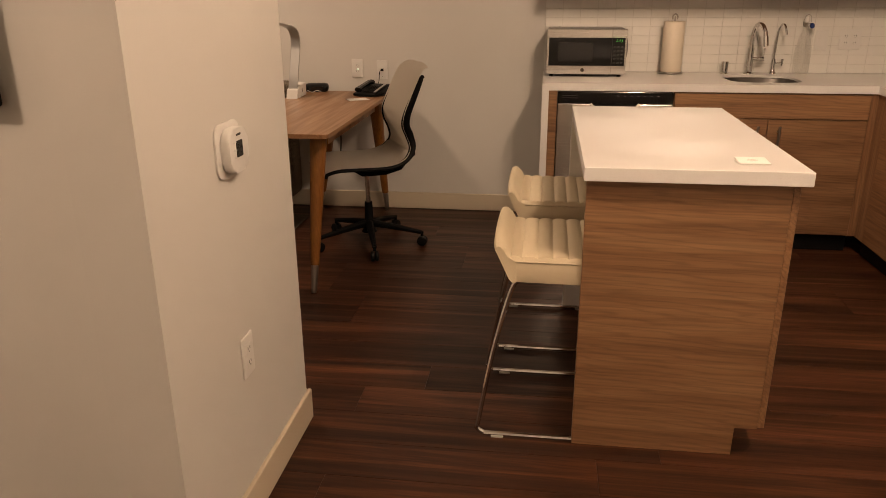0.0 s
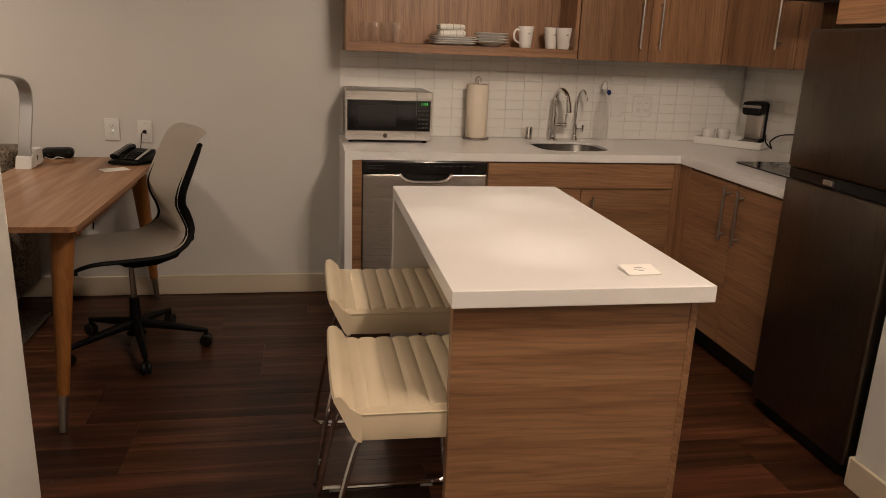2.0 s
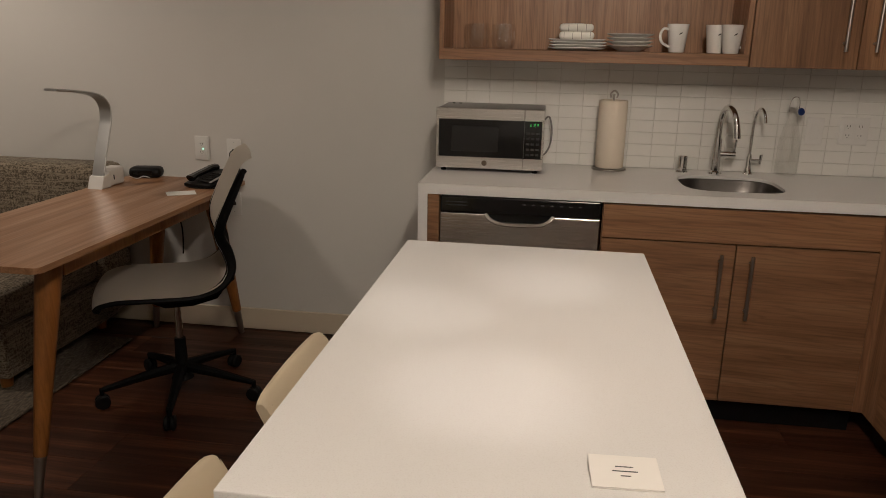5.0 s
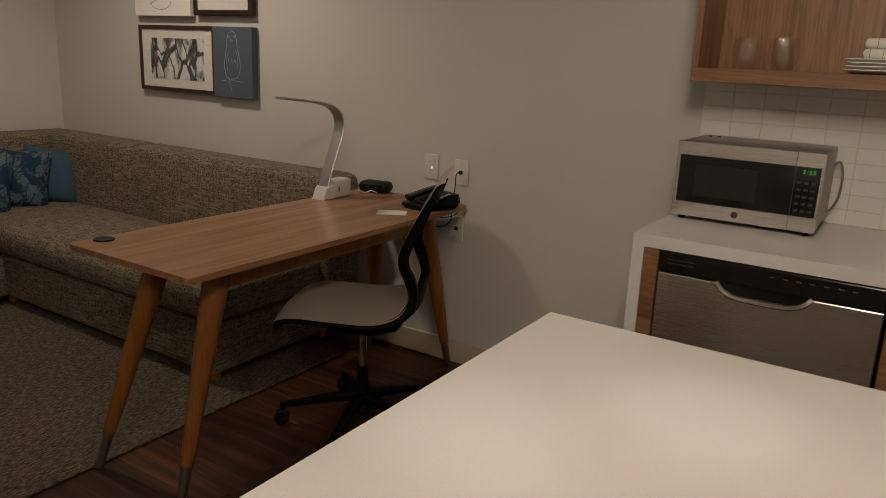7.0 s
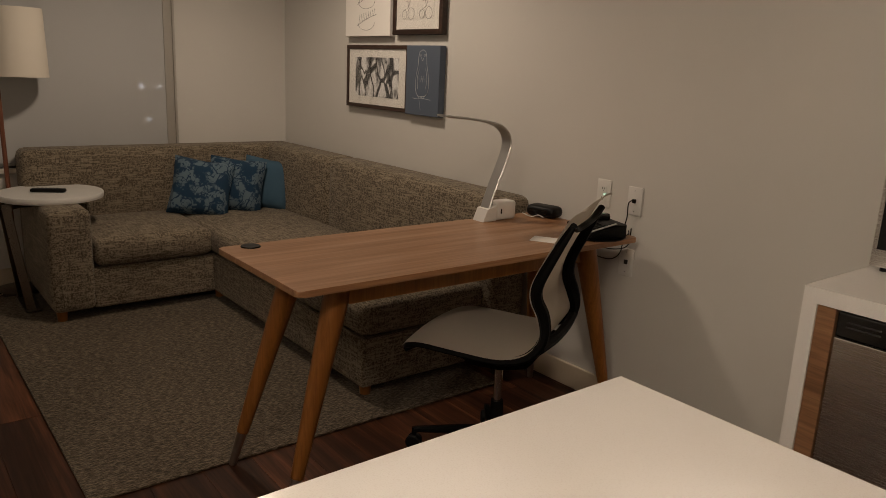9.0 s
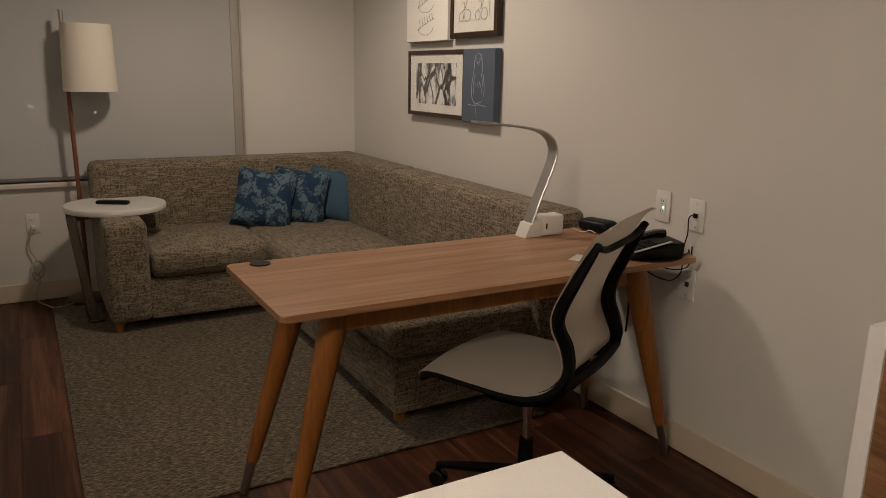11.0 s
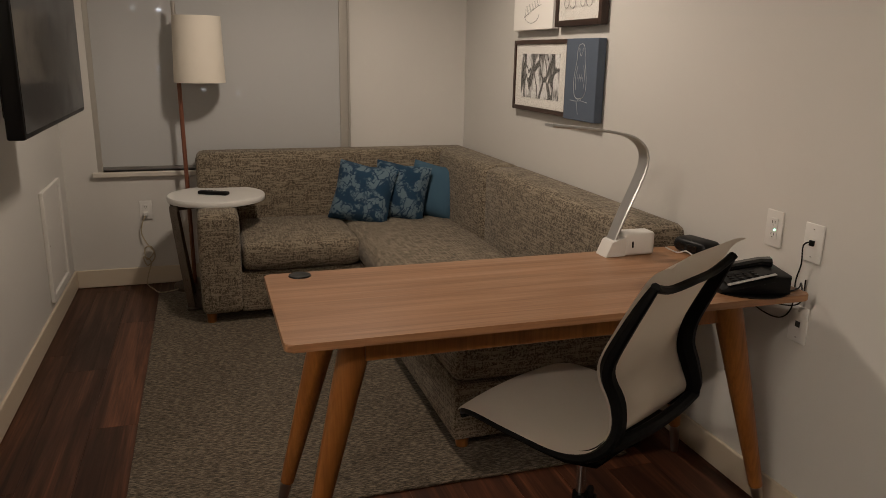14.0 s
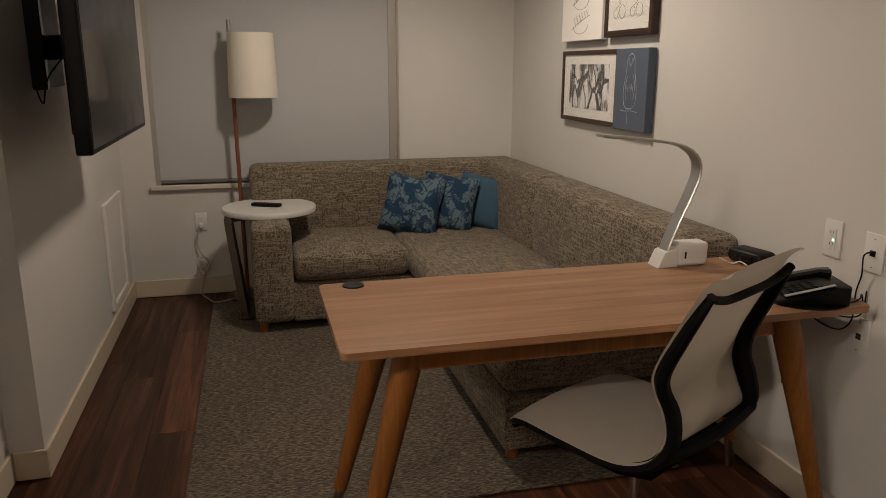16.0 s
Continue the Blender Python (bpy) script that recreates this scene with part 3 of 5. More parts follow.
part("side_filler", box((UX + 0.003, 4.25, UZ), (EX - 0.001, 4.392, 1.717), 0.001), CAB_V, upper3)
hood = thing("range_hood", (0, 0, 0), "slim black range hood under the cabinet", "range hood")
part("shell", prism([(1.88, 1.66), (1.88, 1.69), (2.06, 1.716), (EX - 0.002, 1.716), (EX - 0.002, 1.66)], 3.75, 4.246, 1, 0.003), BLACK, hood)
part("filter", box((1.98, 3.80, 1.654), (2.36, 4.20, 1.661), 0.001), DARKSTEEL, hood)
over = thing("fridge_cabinet", (0, 0, 0), "walnut cabinet above the refrigerator", "cabinet", "wall cabinets")
part("body", box((1.767, 3.11, 1.548), (EX - 0.001, 3.70, UT)), CAB_Y, over)
part("door", box((1.747, 3.113, 1.546), (1.767, 3.70, UT), 0.0015), CAB_Y, over)

# ---- refrigerator ----
fr = thing("refrigerator", (0, 0, 0), "dark stainless refrigerator with a top freezer", "refrigerator")
FRX, FY0, FY1, FRZ = 1.645, 3.135, 3.70, 1.53
part("case", box((FRX + 0.06, FY0 + 0.004, 0.02), (EX - 0.03, FY1 - 0.004, FRZ), 0.004), BLACK, fr)
part("freezer_door", rbox((FRX, FY0, 1.022), (FRX + 0.055, FY1, FRZ - 0.004), 0.012, inner=2), DARKSTEEL, fr, "dark steel freezer door", True)
part("fridge_door", rbox((FRX, FY0, 0.06), (FRX + 0.055, FY1, 0.978), 0.012, inner=2), DARKSTEEL, fr, "dark steel refrigerator door", True)
part("grip_band", box((FRX + 0.012, FY0 + 0.004, 0.979), (FRX + 0.055, FY1 - 0.004, 1.021), 0.002), GLOSSBLACK, fr, "black recessed grip between the doors")
part("kick_grille", box((FRX + 0.03, FY0 + 0.01, 0.003), (FRX + 0.06, FY1 - 0.01, 0.056), 0.002), BLACK, fr)
part("badge", box((FRX - 0.002, FY0 + 0.30, 0.99), (FRX + 0.0125, FY0 + 0.35, 1.008), 0.002), STEEL, fr)

# ---- island ----
isl = thing("kitchen_island", (0, 0, 0), "walnut kitchen island with a thick white quartz top", "kitchen island")
IX0, IX1, IY0, IY1, IZ = 0.132, 0.745, 2.601, 3.771, 0.921
part("top", box((IX0, IY0, IZ - 0.040), (IX1, IY1, IZ), 0.002, 2), QUARTZ, isl, "white quartz top")
part("waterfall_leg", box((IX0, IY1 - 0.045, 0.002), (IX1 - 0.004, IY1 - 0.001, IZ - 0.0405), 0.001), QUARTZ, isl, "white quartz waterfall leg")
part("end_panel", prism([(0.143, 0.002), (0.637, 0.002), (0.637, 0.10), (0.705, 0.10), (0.705, IZ - 0.041), (0.143, IZ - 0.041)], 2.635, 2.670, 1, 0.001), CAB_H, isl, "walnut end panel with a toe notch")
part("body", box((0.40, 2.671, 0.10), (0.705, IY1 - 0.046, IZ - 0.041)), CAB_Y, isl)
part("toe_kick", box((0.42, 2.671, 0.003), (0.637, IY1 - 0.05, 0.10)), CAB_Y, isl)
for y0, y1 in ((2.637, 3.18), (3.184, IY1 - 0.048)):
    d = part("door", box((0.706, y0, 0.104), (0.726, y1, IZ - 0.045), 0.0015), CAB_Y, isl)
    hy = y1 - 0.05 if y1 < 3.3 else y0 + 0.05
    bar_handle(d, (0.726, hy, 0.60), (0.726, hy, 0.84), (1, 0, 0))

# ---- stools ----


def make_stool():
    st = thing("counter_stool", (0, 0, 0), "cream leather low-back counter stool with chrome sled legs", "stool", "stools at the island")
    w, ZS = 0.212, 0.624
    bm = bmesh.new()
    prev = None
    xs = []
    for i in range(8):
        for k in range(6):
            xs.append((0.066 + (i + k / 6) * 0.047, 0.0055 * abs(math.sin(math.pi * k / 6)) ** 0.5))
    xs.append((0.066 + 8 * 0.047, 0))
    sides = [(-1.0, 0.8, -0.014), (-0.99, 0.9, -0.007), (-0.965, 1.0, -0.001)] + [(-0.9 + 1.8 * i / 8, 1.0, 0.004 * (1 - ((i - 4) / 4) ** 2)) for i in range(9)] + [(0.965, 1.0, -0.001), (0.99, 0.9, -0.007), (1.0, 0.8, -0.014)]
    for x, h in xs:
        ring = [bm.verts.new((x, v * w, ZS + dz + (h if abs(v) < 0.98 else h * 0.3))) for v, q, dz in sides]
        if prev:
            for k in range(len(ring) - 1):
                bm.faces.new([prev[k], prev[k + 1], ring[k + 1], ring[k]])
        else:
            bm.faces.new(ring)
        prev = ring
    bm.faces.new(prev[::-1])
    part("seat", bm, CREAM, st, "channel-stitched cream seat", True)
    bm = prism([(0.092, ZS - 0.0145), (0.092, ZS - 0.078), (0.42, ZS - 0.082), (0.437, ZS - 0.07), (0.443, ZS - 0.0145)], -w, w, 1, 0.004, 2)
    part("seat_shell", bm, CREAM, st, "smooth cream seat border", True)
    for s in (-1, 1):
        part("piping", tube([(0.092, s * (w + 0.0005), ZS - 0.011), (0.44, s * (w + 0.0005), ZS - 0.012)], 0.0024, 6), CREAM, st, "", True)
    bm = bmesh.new()
    prev = None
    for v in (-1.0, -0.99, -0.965, -0.92, -0.84, -0.7, -0.45, -0.2, 0.0, 0.2, 0.45, 0.7, 0.84, 0.92, 0.965, 0.99, 1.0):
        hi = ZS + 0.052 - 0.006 * v * v - 0.010 * abs(v) ** 16
        th = 0.036 - 0.012 * max(0, (abs(v) - 0.9) / 0.1) ** 2

        def out(z):
            return 0.076 - 0.47 * (z - ZS + 0.07) - 0.6 * max(0, z - ZS) * abs(z - ZS)
        zs = [ZS - 0.068 + (hi - 0.012 - ZS + 0.068) * f for f in (0, 0.25, 0.5, 0.75, 0.92, 1.0)]
        sec = [(0.096, ZS - 0.081), (0.086, ZS - 0.080)] + [(out(z), z) for z in zs]
        top = out(hi - 0.012)
        sec += [(top + th * 0.12, hi - 0.003), (top + th * 0.4, hi), (top + th * 0.7, hi - 0.002), (top + th, hi - 0.014), (out(ZS + 0.03) + th * 1.05, ZS + 0.03), (out(ZS) + th + 0.002, ZS + 0.004), (0.096, ZS - 0.012)]
        ring = [bm.verts.new((x, v * (w + 0.001), z)) for x, z in sec]
        if prev:
            for k in range(len(sec)):
                bm.faces.new([prev[k], prev[(k + 1) % len(sec)], ring[(k + 1) % len(sec)], ring[k]])
        else:
            bm.faces.new(ring[::-1])
        prev = ring
    bm.faces.new(prev)
    part("backrest", bm, CREAM, st, "low padded cream backrest leaning outwards", True)
    for s in (-1, 1):
        y, yb = s * (w - 0.035), s * (w + 0.005)
        pts = [(0.12, y, ZS - 0.083), (0.085, y, ZS - 0.11), (0.03, s * (w - 0.012), 0.30), (-0.012, yb, 0.06), (-0.016, yb, 0.03), (0.005, yb, 0.013), (0.04, yb, 0.012), (0.36, yb, 0.012), (0.40, yb, 0.014), (0.418, yb, 0.035), (0.41, yb, 0.07), (0.36, y, ZS - 0.085)]
        part("leg", tube(smooth_path(pts, 5), 0.008, 8), CHROME, st, "bent chrome sled leg", True)
        for x in (0.05, 0.35):
            part("glide", box((x - 0.02, yb - 0.008, 0.0), (x + 0.02, yb + 0.008, 0.005)), WHITEPLASTIC, st)
    part("footrest", tube([(0.405, -w + 0.002, 0.2), (0.405, w - 0.002, 0.2)], 0.008, 8), CHROME, st, "chrome foot bar", True)
    return st


stool = make_stool()
stool.matrix_basis = pose(-0.148, 2.865, 0)
copy_thing(stool, pose(-0.140, 3.502, 0))

# ---- desk ----
desk = thing("desk", (0, 0, 0), "walnut-topped writing desk on splayed tapered oak legs", "desk")
DX0, DX1, DY0, DY1, DZ = -1.528, -0.940, 3.736, 5.230, 0.781
part("desktop", prism(round_rect(DX0, DY0, DX1, DY1, 0.02), DZ - 0.02, DZ, 2, 0.004), DESKTOP, desk, "walnut veneer desktop")
part("apron", box((DX1 - 0.085, DY0 + 0.20, DZ - 0.085), (DX1 - 0.06, DY1 - 0.26, DZ - 0.021), 0.002), LEGWOOD, desk, "oak apron rail")
part("apron", box((DX0 + 0.235, DY0 + 0.20, DZ - 0.085), (DX0 + 0.26, DY1 - 0.26, DZ - 0.021), 0.002), LEGWOOD, desk, "oak apron rail")
for top, foot in (((-1.28, 3.90), (-1.466, 3.745)), ((-1.04, 3.925), (-1.059, 3.760)), ((-1.27, 5.0), (-1.455, 5.21)), ((-1.005, 4.99), (-1.0, 5.222))):
    a, b = Vector((*top, DZ - 0.021)), Vector((*foot, 0.0))
    c = a + (b - a) * 0.82
    leg = part("leg", tube([a, a + (b - a) * 0.12, c], 0.041, 20, scales=[1.0, 0.96, 0.52]), LEGWOOD, desk, "tapered round oak leg", True)
    part("ferrule", tube([c, b - (b - a) * 0.004], 0.019, 16, scales=[1.0, 0.7]), NICKEL, leg, "brushed metal leg ferrule", True)
part("grommet", lathe([(0.0, 0.002), (0.022, 0.0025), (0.026, 0.004), (0.032, 0.004), (0.034, 0.0)], 24, (-1.489, 3.839, DZ)), BLACK, desk, "black cable grommet", True)

# ---- sofa ----
sofa = thing("sectional_sofa", (0, 0, 0), "brown tweed L-shaped sectional sofa with a chaise end", "sofa")
SB, SEAT = 0.845, 0.44
part("back", rbox((WX + 0.02, 3.535, 0.10), (WX + 0.24, 5.27, SB), 0.05, (0.02, 0, 0.0)), SOFA, sofa, "", True)
part("back", rbox((WX + 0.18, 5.045, 0.10), (-3.11, 5.275, SB), 0.05, (0, 0.02, 0)), SOFA, sofa, "", True)
part("back", rbox((-3.115, 5.045, 0.10), (-1.58, 5.275, SB), 0.05, (0, 0.02, 0)), SOFA, sofa, "", True)
part("arm", rbox((WX + 0.10, 3.530, 0.06), (-3.27, 3.742, 0.605), 0.035, (0.0, 0.008, 0.006)), SOFA, sofa, "squared tweed arm", True)
part("base", rbox((WX + 0.10, 3.735, 0.06), (-3.285, 4.40, 0.28), 0.015), SOFA, sofa, "", True)
part("base", rbox((WX + 0.10, 4.395, 0.06), (-1.645, 5.20, 0.28), 0.015), SOFA, sofa, "", True)
part("seat_cushion", rbox((WX + 0.2, 3.748, 0.288), (-3.265, 4.392, SEAT), 0.045, (0.012, 0.0, 0.025)), SOFA, sofa, "tweed seat cushion", True)
part("seat_cushion", rbox((WX + 0.2, 4.385, 0.288), (-1.632, 5.06, SEAT), 0.045, (0.0, 0.012, 0.02)), SOFA, sofa, "tweed chaise cushion", True)
for x, y in ((-3.315, 3.575), (-1.70, 4.445), (-4.0, 3.60), (-1.70, 5.12), (-3.33, 4.44)):
    part("foot", lathe([(0.0, 0.0), (0.024, 0.0), (0.03, 0.065), (0.0, 0.065)], 12, (x, y, 0.012)), LEGWOOD, sofa, "tapered wooden foot", True)

rug = tagged(part("rug", rbox((-3.90, 3.276, 0.0005), (-1.475, 5.02, 0.011), 0.005, inner=30), RUGM, None, "", True), "taupe heathered low-pile area rug on the floor", "rug")

# ---- office chair ----
FRAMEBLACK = plain("matt_black_frame", (0.0025, 0.0025, 0.0025), 0.55, 0, 0.1, 0.1)


def office_chair():
    ch = thing("office_chair", (-0.960, 4.535, 0), "grey mesh office chair with a black S-shaped side frame", "chair", "", 208)
    prof = smooth_path([(0.290, 0, 0.466), (0.266, 0, 0.489), (0.2, 0, 0.505), (0.08, 0, 0.503), (-0.05, 0, 0.500), (-0.125, 0, 0.514), (-0.172, 0, 0.543), (-0.192, 0, 0.588), (-0.178, 0, 0.643), (-0.155, 0, 0.70), (-0.158, 0, 0.76), (-0.194, 0, 0.845), (-0.238, 0, 0.935), (-0.266, 0, 0.985), (-0.302, 0, 1.025)], 4)
    n = len(prof) - 1

    def half(i):
        t = i / n
        w = 0.195 + 0.042 * math.sin(min(1, t * 4.5) * math.pi / 2)
        w -= 0.035 * math.exp(-((t - 0.55) / 0.13) ** 2) + 0.03 * max(0, t - 0.7) / 0.3 + 0.014 * min(1, max(0, t - 0.5) / 0.1)
        return w
    bm = bmesh.new()
    prev = None
    for i, p in enumerate(prof):
        ring = []
        for k in range(13):
            v = -1 + k / 6
            sag = 0.012 * (1 - v * v)
            d = (prof[min(i + 1, n)] - prof[max(i - 1, 0)]).normalized()
            nrm = Vector((d.z, 0, -d.x))
            lift = 0.022 * v ** 4 * max(0.0, (i - n + 6) / 6) ** 2
            ring.append(bm.verts.new(p + nrm * sag * (1 if i < n * 0.45 else -0.5) + Vector((0, v * (half(i) + 0.002), -lift))))
        if prev:
            for k in range(12):
                bm.faces.new([prev[k], prev[k + 1], ring[k + 1], ring[k]])
        prev = ring
    bmesh.ops.solidify(bm, geom=bm.faces[:], thickness=0.006)
    part("mesh_shell", bm, MESHGREY, ch, "grey woven mesh seat and back in one sheet", True)
    for s in (-1, 1):
        pts = []
        for i, p in enumerate(prof[:n - 5]):
            d = (prof[min(i + 1, n)] - prof[max(i - 1, 0)]).normalized()
            pts.append(p + Vector((0, s * (half(i) - 0.014), 0)) - Vector((d.z, 0, -d.x)) * (0.012 + 0.006 * max(0.0, min(1.0, (i - 24) / 8))))
        sc = [0.56 + 0.36 * math.exp(-((i - 30) / 10) ** 2) + (0.2 if i > 30 else 0.0) * (1 - ((i - 30) / (n - 30)) ** 3) for i in range(n + 1)]
        sc = [q * (1.0 - 0.55 * max(0.0, (i - n + 10) / 7)) for i, q in enumerate(sc)]
        sc = [sum(sc[max(0, i - 2):i + 3]) / len(sc[max(0, i - 2):i + 3]) for i in range(n + 1)]
        sc = sc[:n - 5]
        part("side_frame", sweep(pts, bar_section(0.034, 0.048, 0.012), (0, 1, 0), None, sc), FRAMEBLACK, ch, "black S-curved side frame", True)
    for i, drop, r in ((1, 0.012, 0.009), (n - 30, 0.01, 0.017)):
        p = prof[i]
        back = Vector((-0.014, 0, -drop))
        w = half(i)
        part("cross_rail", tube(smooth_path([p + back + Vector((0, -w, 0)), p + back * 1.6 + Vector((0, -w * 0.5, 0)), p + back * 1.8, p + back * 1.6 + Vector((0, w * 0.5, 0)), p + back + Vector((0, w, 0))], 4), r, 8), FRAMEBLACK, ch, "", True)
    bar = []
    for v, k in ((-1, 6), (-0.85, 7), (-0.5, 8), (0, 8), (0.5, 8), (0.85, 7), (1, 6)):
        bar.append(prof[n - k] + Vector((-0.018 - 0.008 * (1 - v * v), v * (half(n - k) - 0.008), -0.006)))
    part("head_rail", sweep(smooth_path(bar, 4), bar_section(0.017, 0.022, 0.006), (1, 0, 0.3)), FRAMEBLACK, ch, "black curved rail under the head roll", True)
    part("mechanism", prism([(0.16, 0.484), (-0.17, 0.478), (-0.13, 0.445), (-0.05, 0.41), (0.04, 0.41), (0.085, 0.44)], -0.06, 0.06, 1, 0.012, 2), FRAMEBLACK, ch, "", True)
    part("seat_pan", prism([(0.12, 0.489), (-0.17, 0.487), (-0.15, 0.462), (-0.06, 0.440), (0.04, 0.440), (0.09, 0.464)], -0.185, 0.185, 1, 0.01, 2), FRAMEBLACK, ch, "black pan under the seat", True)
    part("gas_column", lathe([(0.0, 0.415), (0.014, 0.415), (0.014, 0.22), (0.0, 0.22)], 16), CHROME, ch, "chrome gas lift column", True)
    part("column_sleeve", lathe([(0.0, 0.25), (0.022, 0.25), (0.027, 0.10), (0.045, 0.075), (0.0, 0.075)], 16), FRAMEBLACK, ch, "", True)
    for i in range(5):
        a = radians(72 * i + 36 - 208 + 180)
        c, s = math.cos(a), math.sin(a)
        pts = [(0.02 * c, 0.02 * s, 0.125), (0.14 * c, 0.14 * s, 0.108), (0.305 * c, 0.305 * s, 0.078)]
        part("base_arm", sweep(pts, bar_section(0.038, 0.034, 0.01), (0, 0, 1), None, [1.15, 0.95, 0.62]), FRAMEBLACK, ch, "", True)
        x, y = 0.308 * c, 0.308 * s
        castor = part("castor", lathe([(0.0, 0.085), (0.009, 0.085), (0.009, 0.058), (0.0, 0.058)], 10, (x, y, 0)), FRAMEBLACK, ch, "black twin-wheel castor", True)
        for k in (-1, 1):
            q, m = Vector((x - s * 0.012 * k, y + c * 0.012 * k, 0.029)), Vector((-s, c, 0))
            part("wheel", tube([q - m * 0.009, q - m * 0.005, q + m * 0.005, q + m * 0.009], 0.029, 16, scales=[0.82, 1, 1, 0.82]), BLACK, castor, "", True)
    return ch


office_chair()

# ---- on the desk ----
lamp = thing("desk_lamp", (-1.478, 4.95, DZ), "white desk lamp with a flat bent silver arm, switched off", "lamp")
part("base", rbox((-0.034, -0.032, 0.0), (0.034, 0.085, 0.080), 0.012, inner=2), WHITEPLASTIC, lamp, "white plastic base block", True)
part("foot", prism([(-0.102, 0.0), (-0.029, 0.0), (-0.029, 0.066), (-0.079, 0.052)], -0.035, 0.035, 0, 0.003), WHITEPLASTIC, lamp, "white plastic foot")
part("switch", box((0.0335, -0.005, 0.028), (0.0352, 0.001, 0.05)), BLACK, lamp)
arm = smooth_path([(0, -0.066, 0.05), (0, -0.036, 0.13), (0, 0.012, 0.24), (0, 0.034, 0.305), (0, 0.028, 0.355), (0, -0.012, 0.393), (0, -0.08, 0.413), (0, -0.20, 0.429), (0, -0.32, 0.440)], 6)
part("arm", sweep(arm, bar_section(0.058, 0.009, 0.003), (0, -1, 0.2)), plain("satin_silver", (0.5, 0.5, 0.49), 0.35, 0.75), lamp, "flat satin silver bent arm", True)
part("light_bar", prism([(-0.31, 0.4335), (-0.19, 0.4225), (-0.19, 0.4265), (-0.31, 0.4365)], -0.024, 0.024, 0), WHITEPLASTIC, lamp)

phone = thing("desk_telephone", (-1.045, 5.085, DZ), "black corded desk telephone with a silver key strip", "telephone", "", -18)
phone.scale = (0.9, 0.95, 0.75)
part("body", prism([(-0.105, 0.003), (0.105, 0.003), (0.105, 0.075), (0.06, 0.075), (-0.105, 0.02)], -0.085, 0.085, 0, 0.01, 2), BLACK, phone, "", True)
bm = sweep([(-0.052, -0.088, 0.048), (-0.054, -0.055, 0.060), (-0.054, 0.055, 0.090), (-0.052, 0.088, 0.088)], bar_section(0.046, 0.034, 0.01), (0, 0, 1), None, [1.1, 0.85, 0.85, 1.1])
part("handset", bm, GLOSSBLACK, phone, "black handset", True)
part("key_panel", prism([(-0.08, 0.0345), (0.05, 0.0765), (0.049, 0.080), (-0.081, 0.038)], -0.012, 0.06, 0, 0.001), BLACK, phone, "black key panel")
part("key_strip", prism([(-0.082, 0.0335), (0.06, 0.0795), (0.059, 0.0815), (-0.083, 0.0365)], 0.062, 0.080, 0, 0.001), plain("silver_plastic", (0.40, 0.39, 0.38), 0.35, 0.4), phone, "silver key strip")
for i in range(4):
    for k in range(3):
        yy = -0.065 + i * 0.022
        part("key", box((0.0 + k * 0.022, yy, 0.041 + (yy + 0.08) * 0.32), (0.015 + k * 0.022, yy + 0.014, 0.046 + (yy + 0.08) * 0.32), 0.001), BLACK, phone)
part("pad", lathe([(0.0, 0.0003), (0.125, 0.0003), (0.125, 0.0028), (0.0, 0.0028)], 32), BLACK, phone, "round black desk pad")
clock = thing("clock_radio", (-1.425, 5.19, DZ), "low rounded black device on the desk", "clock radio", "", 12)
part("body", rbox((-0.075, -0.045, 0.0), (0.075, 0.045, 0.052), 0.024, inner=2), BLACK, clock, "", True)
part("display", box((-0.05, -0.0462, 0.016), (0.04, -0.044, 0.036)), GLOSSBLACK, clock)
note = tagged(part("note_card", prism([(-0.06, -0.045), (0.06, -0.045), (0.06, 0.045), (-0.06, 0.045)], 0.0, 0.0012, 2), PAPER), "small white paper card on the desk", "card")
note.matrix_basis = pose(-1.078, 4.855, DZ + 0.0004, 0, 0, 32)

# ---- cushions ----
def print_cloth():
    m, nt, b = material("printed_cushion_cloth", (0.1, 0.2, 0.25), 0.9)
    v = coords(nt, (1, 1, 1))
    wobble = noise_tex(nt, v, 9, 3)
    vo = nt.nodes.new("ShaderNodeTexVoronoi")
    vo.feature = "DISTANCE_TO_EDGE"
    vo.inputs["Scale"].default_value = 15
    nt.links.new(mix(nt, 0.28, v, wobble, "ADD"), vo.inputs["Vector"])
    lines = ramp(nt, vo.outputs["Distance"], [(0.03, grey(1)), (0.07, grey(0))])
    blot = ramp(nt, noise_tex(nt, v, 11, 4, 0.6), [(0.47, grey(0)), (0.53, grey(1))])
    c = mix(nt, blot, (0.105, 0.155, 0.195), (0.006, 0.036, 0.078))
    c = mix(nt, lines, c, (0.008, 0.034, 0.075))
    nt.links.new(c, b.inputs["Base Color"])
    bump(nt, b, noise_tex(nt, v, 380, 2), 0.4, 0.001)
    return m


PRINT = print_cloth()


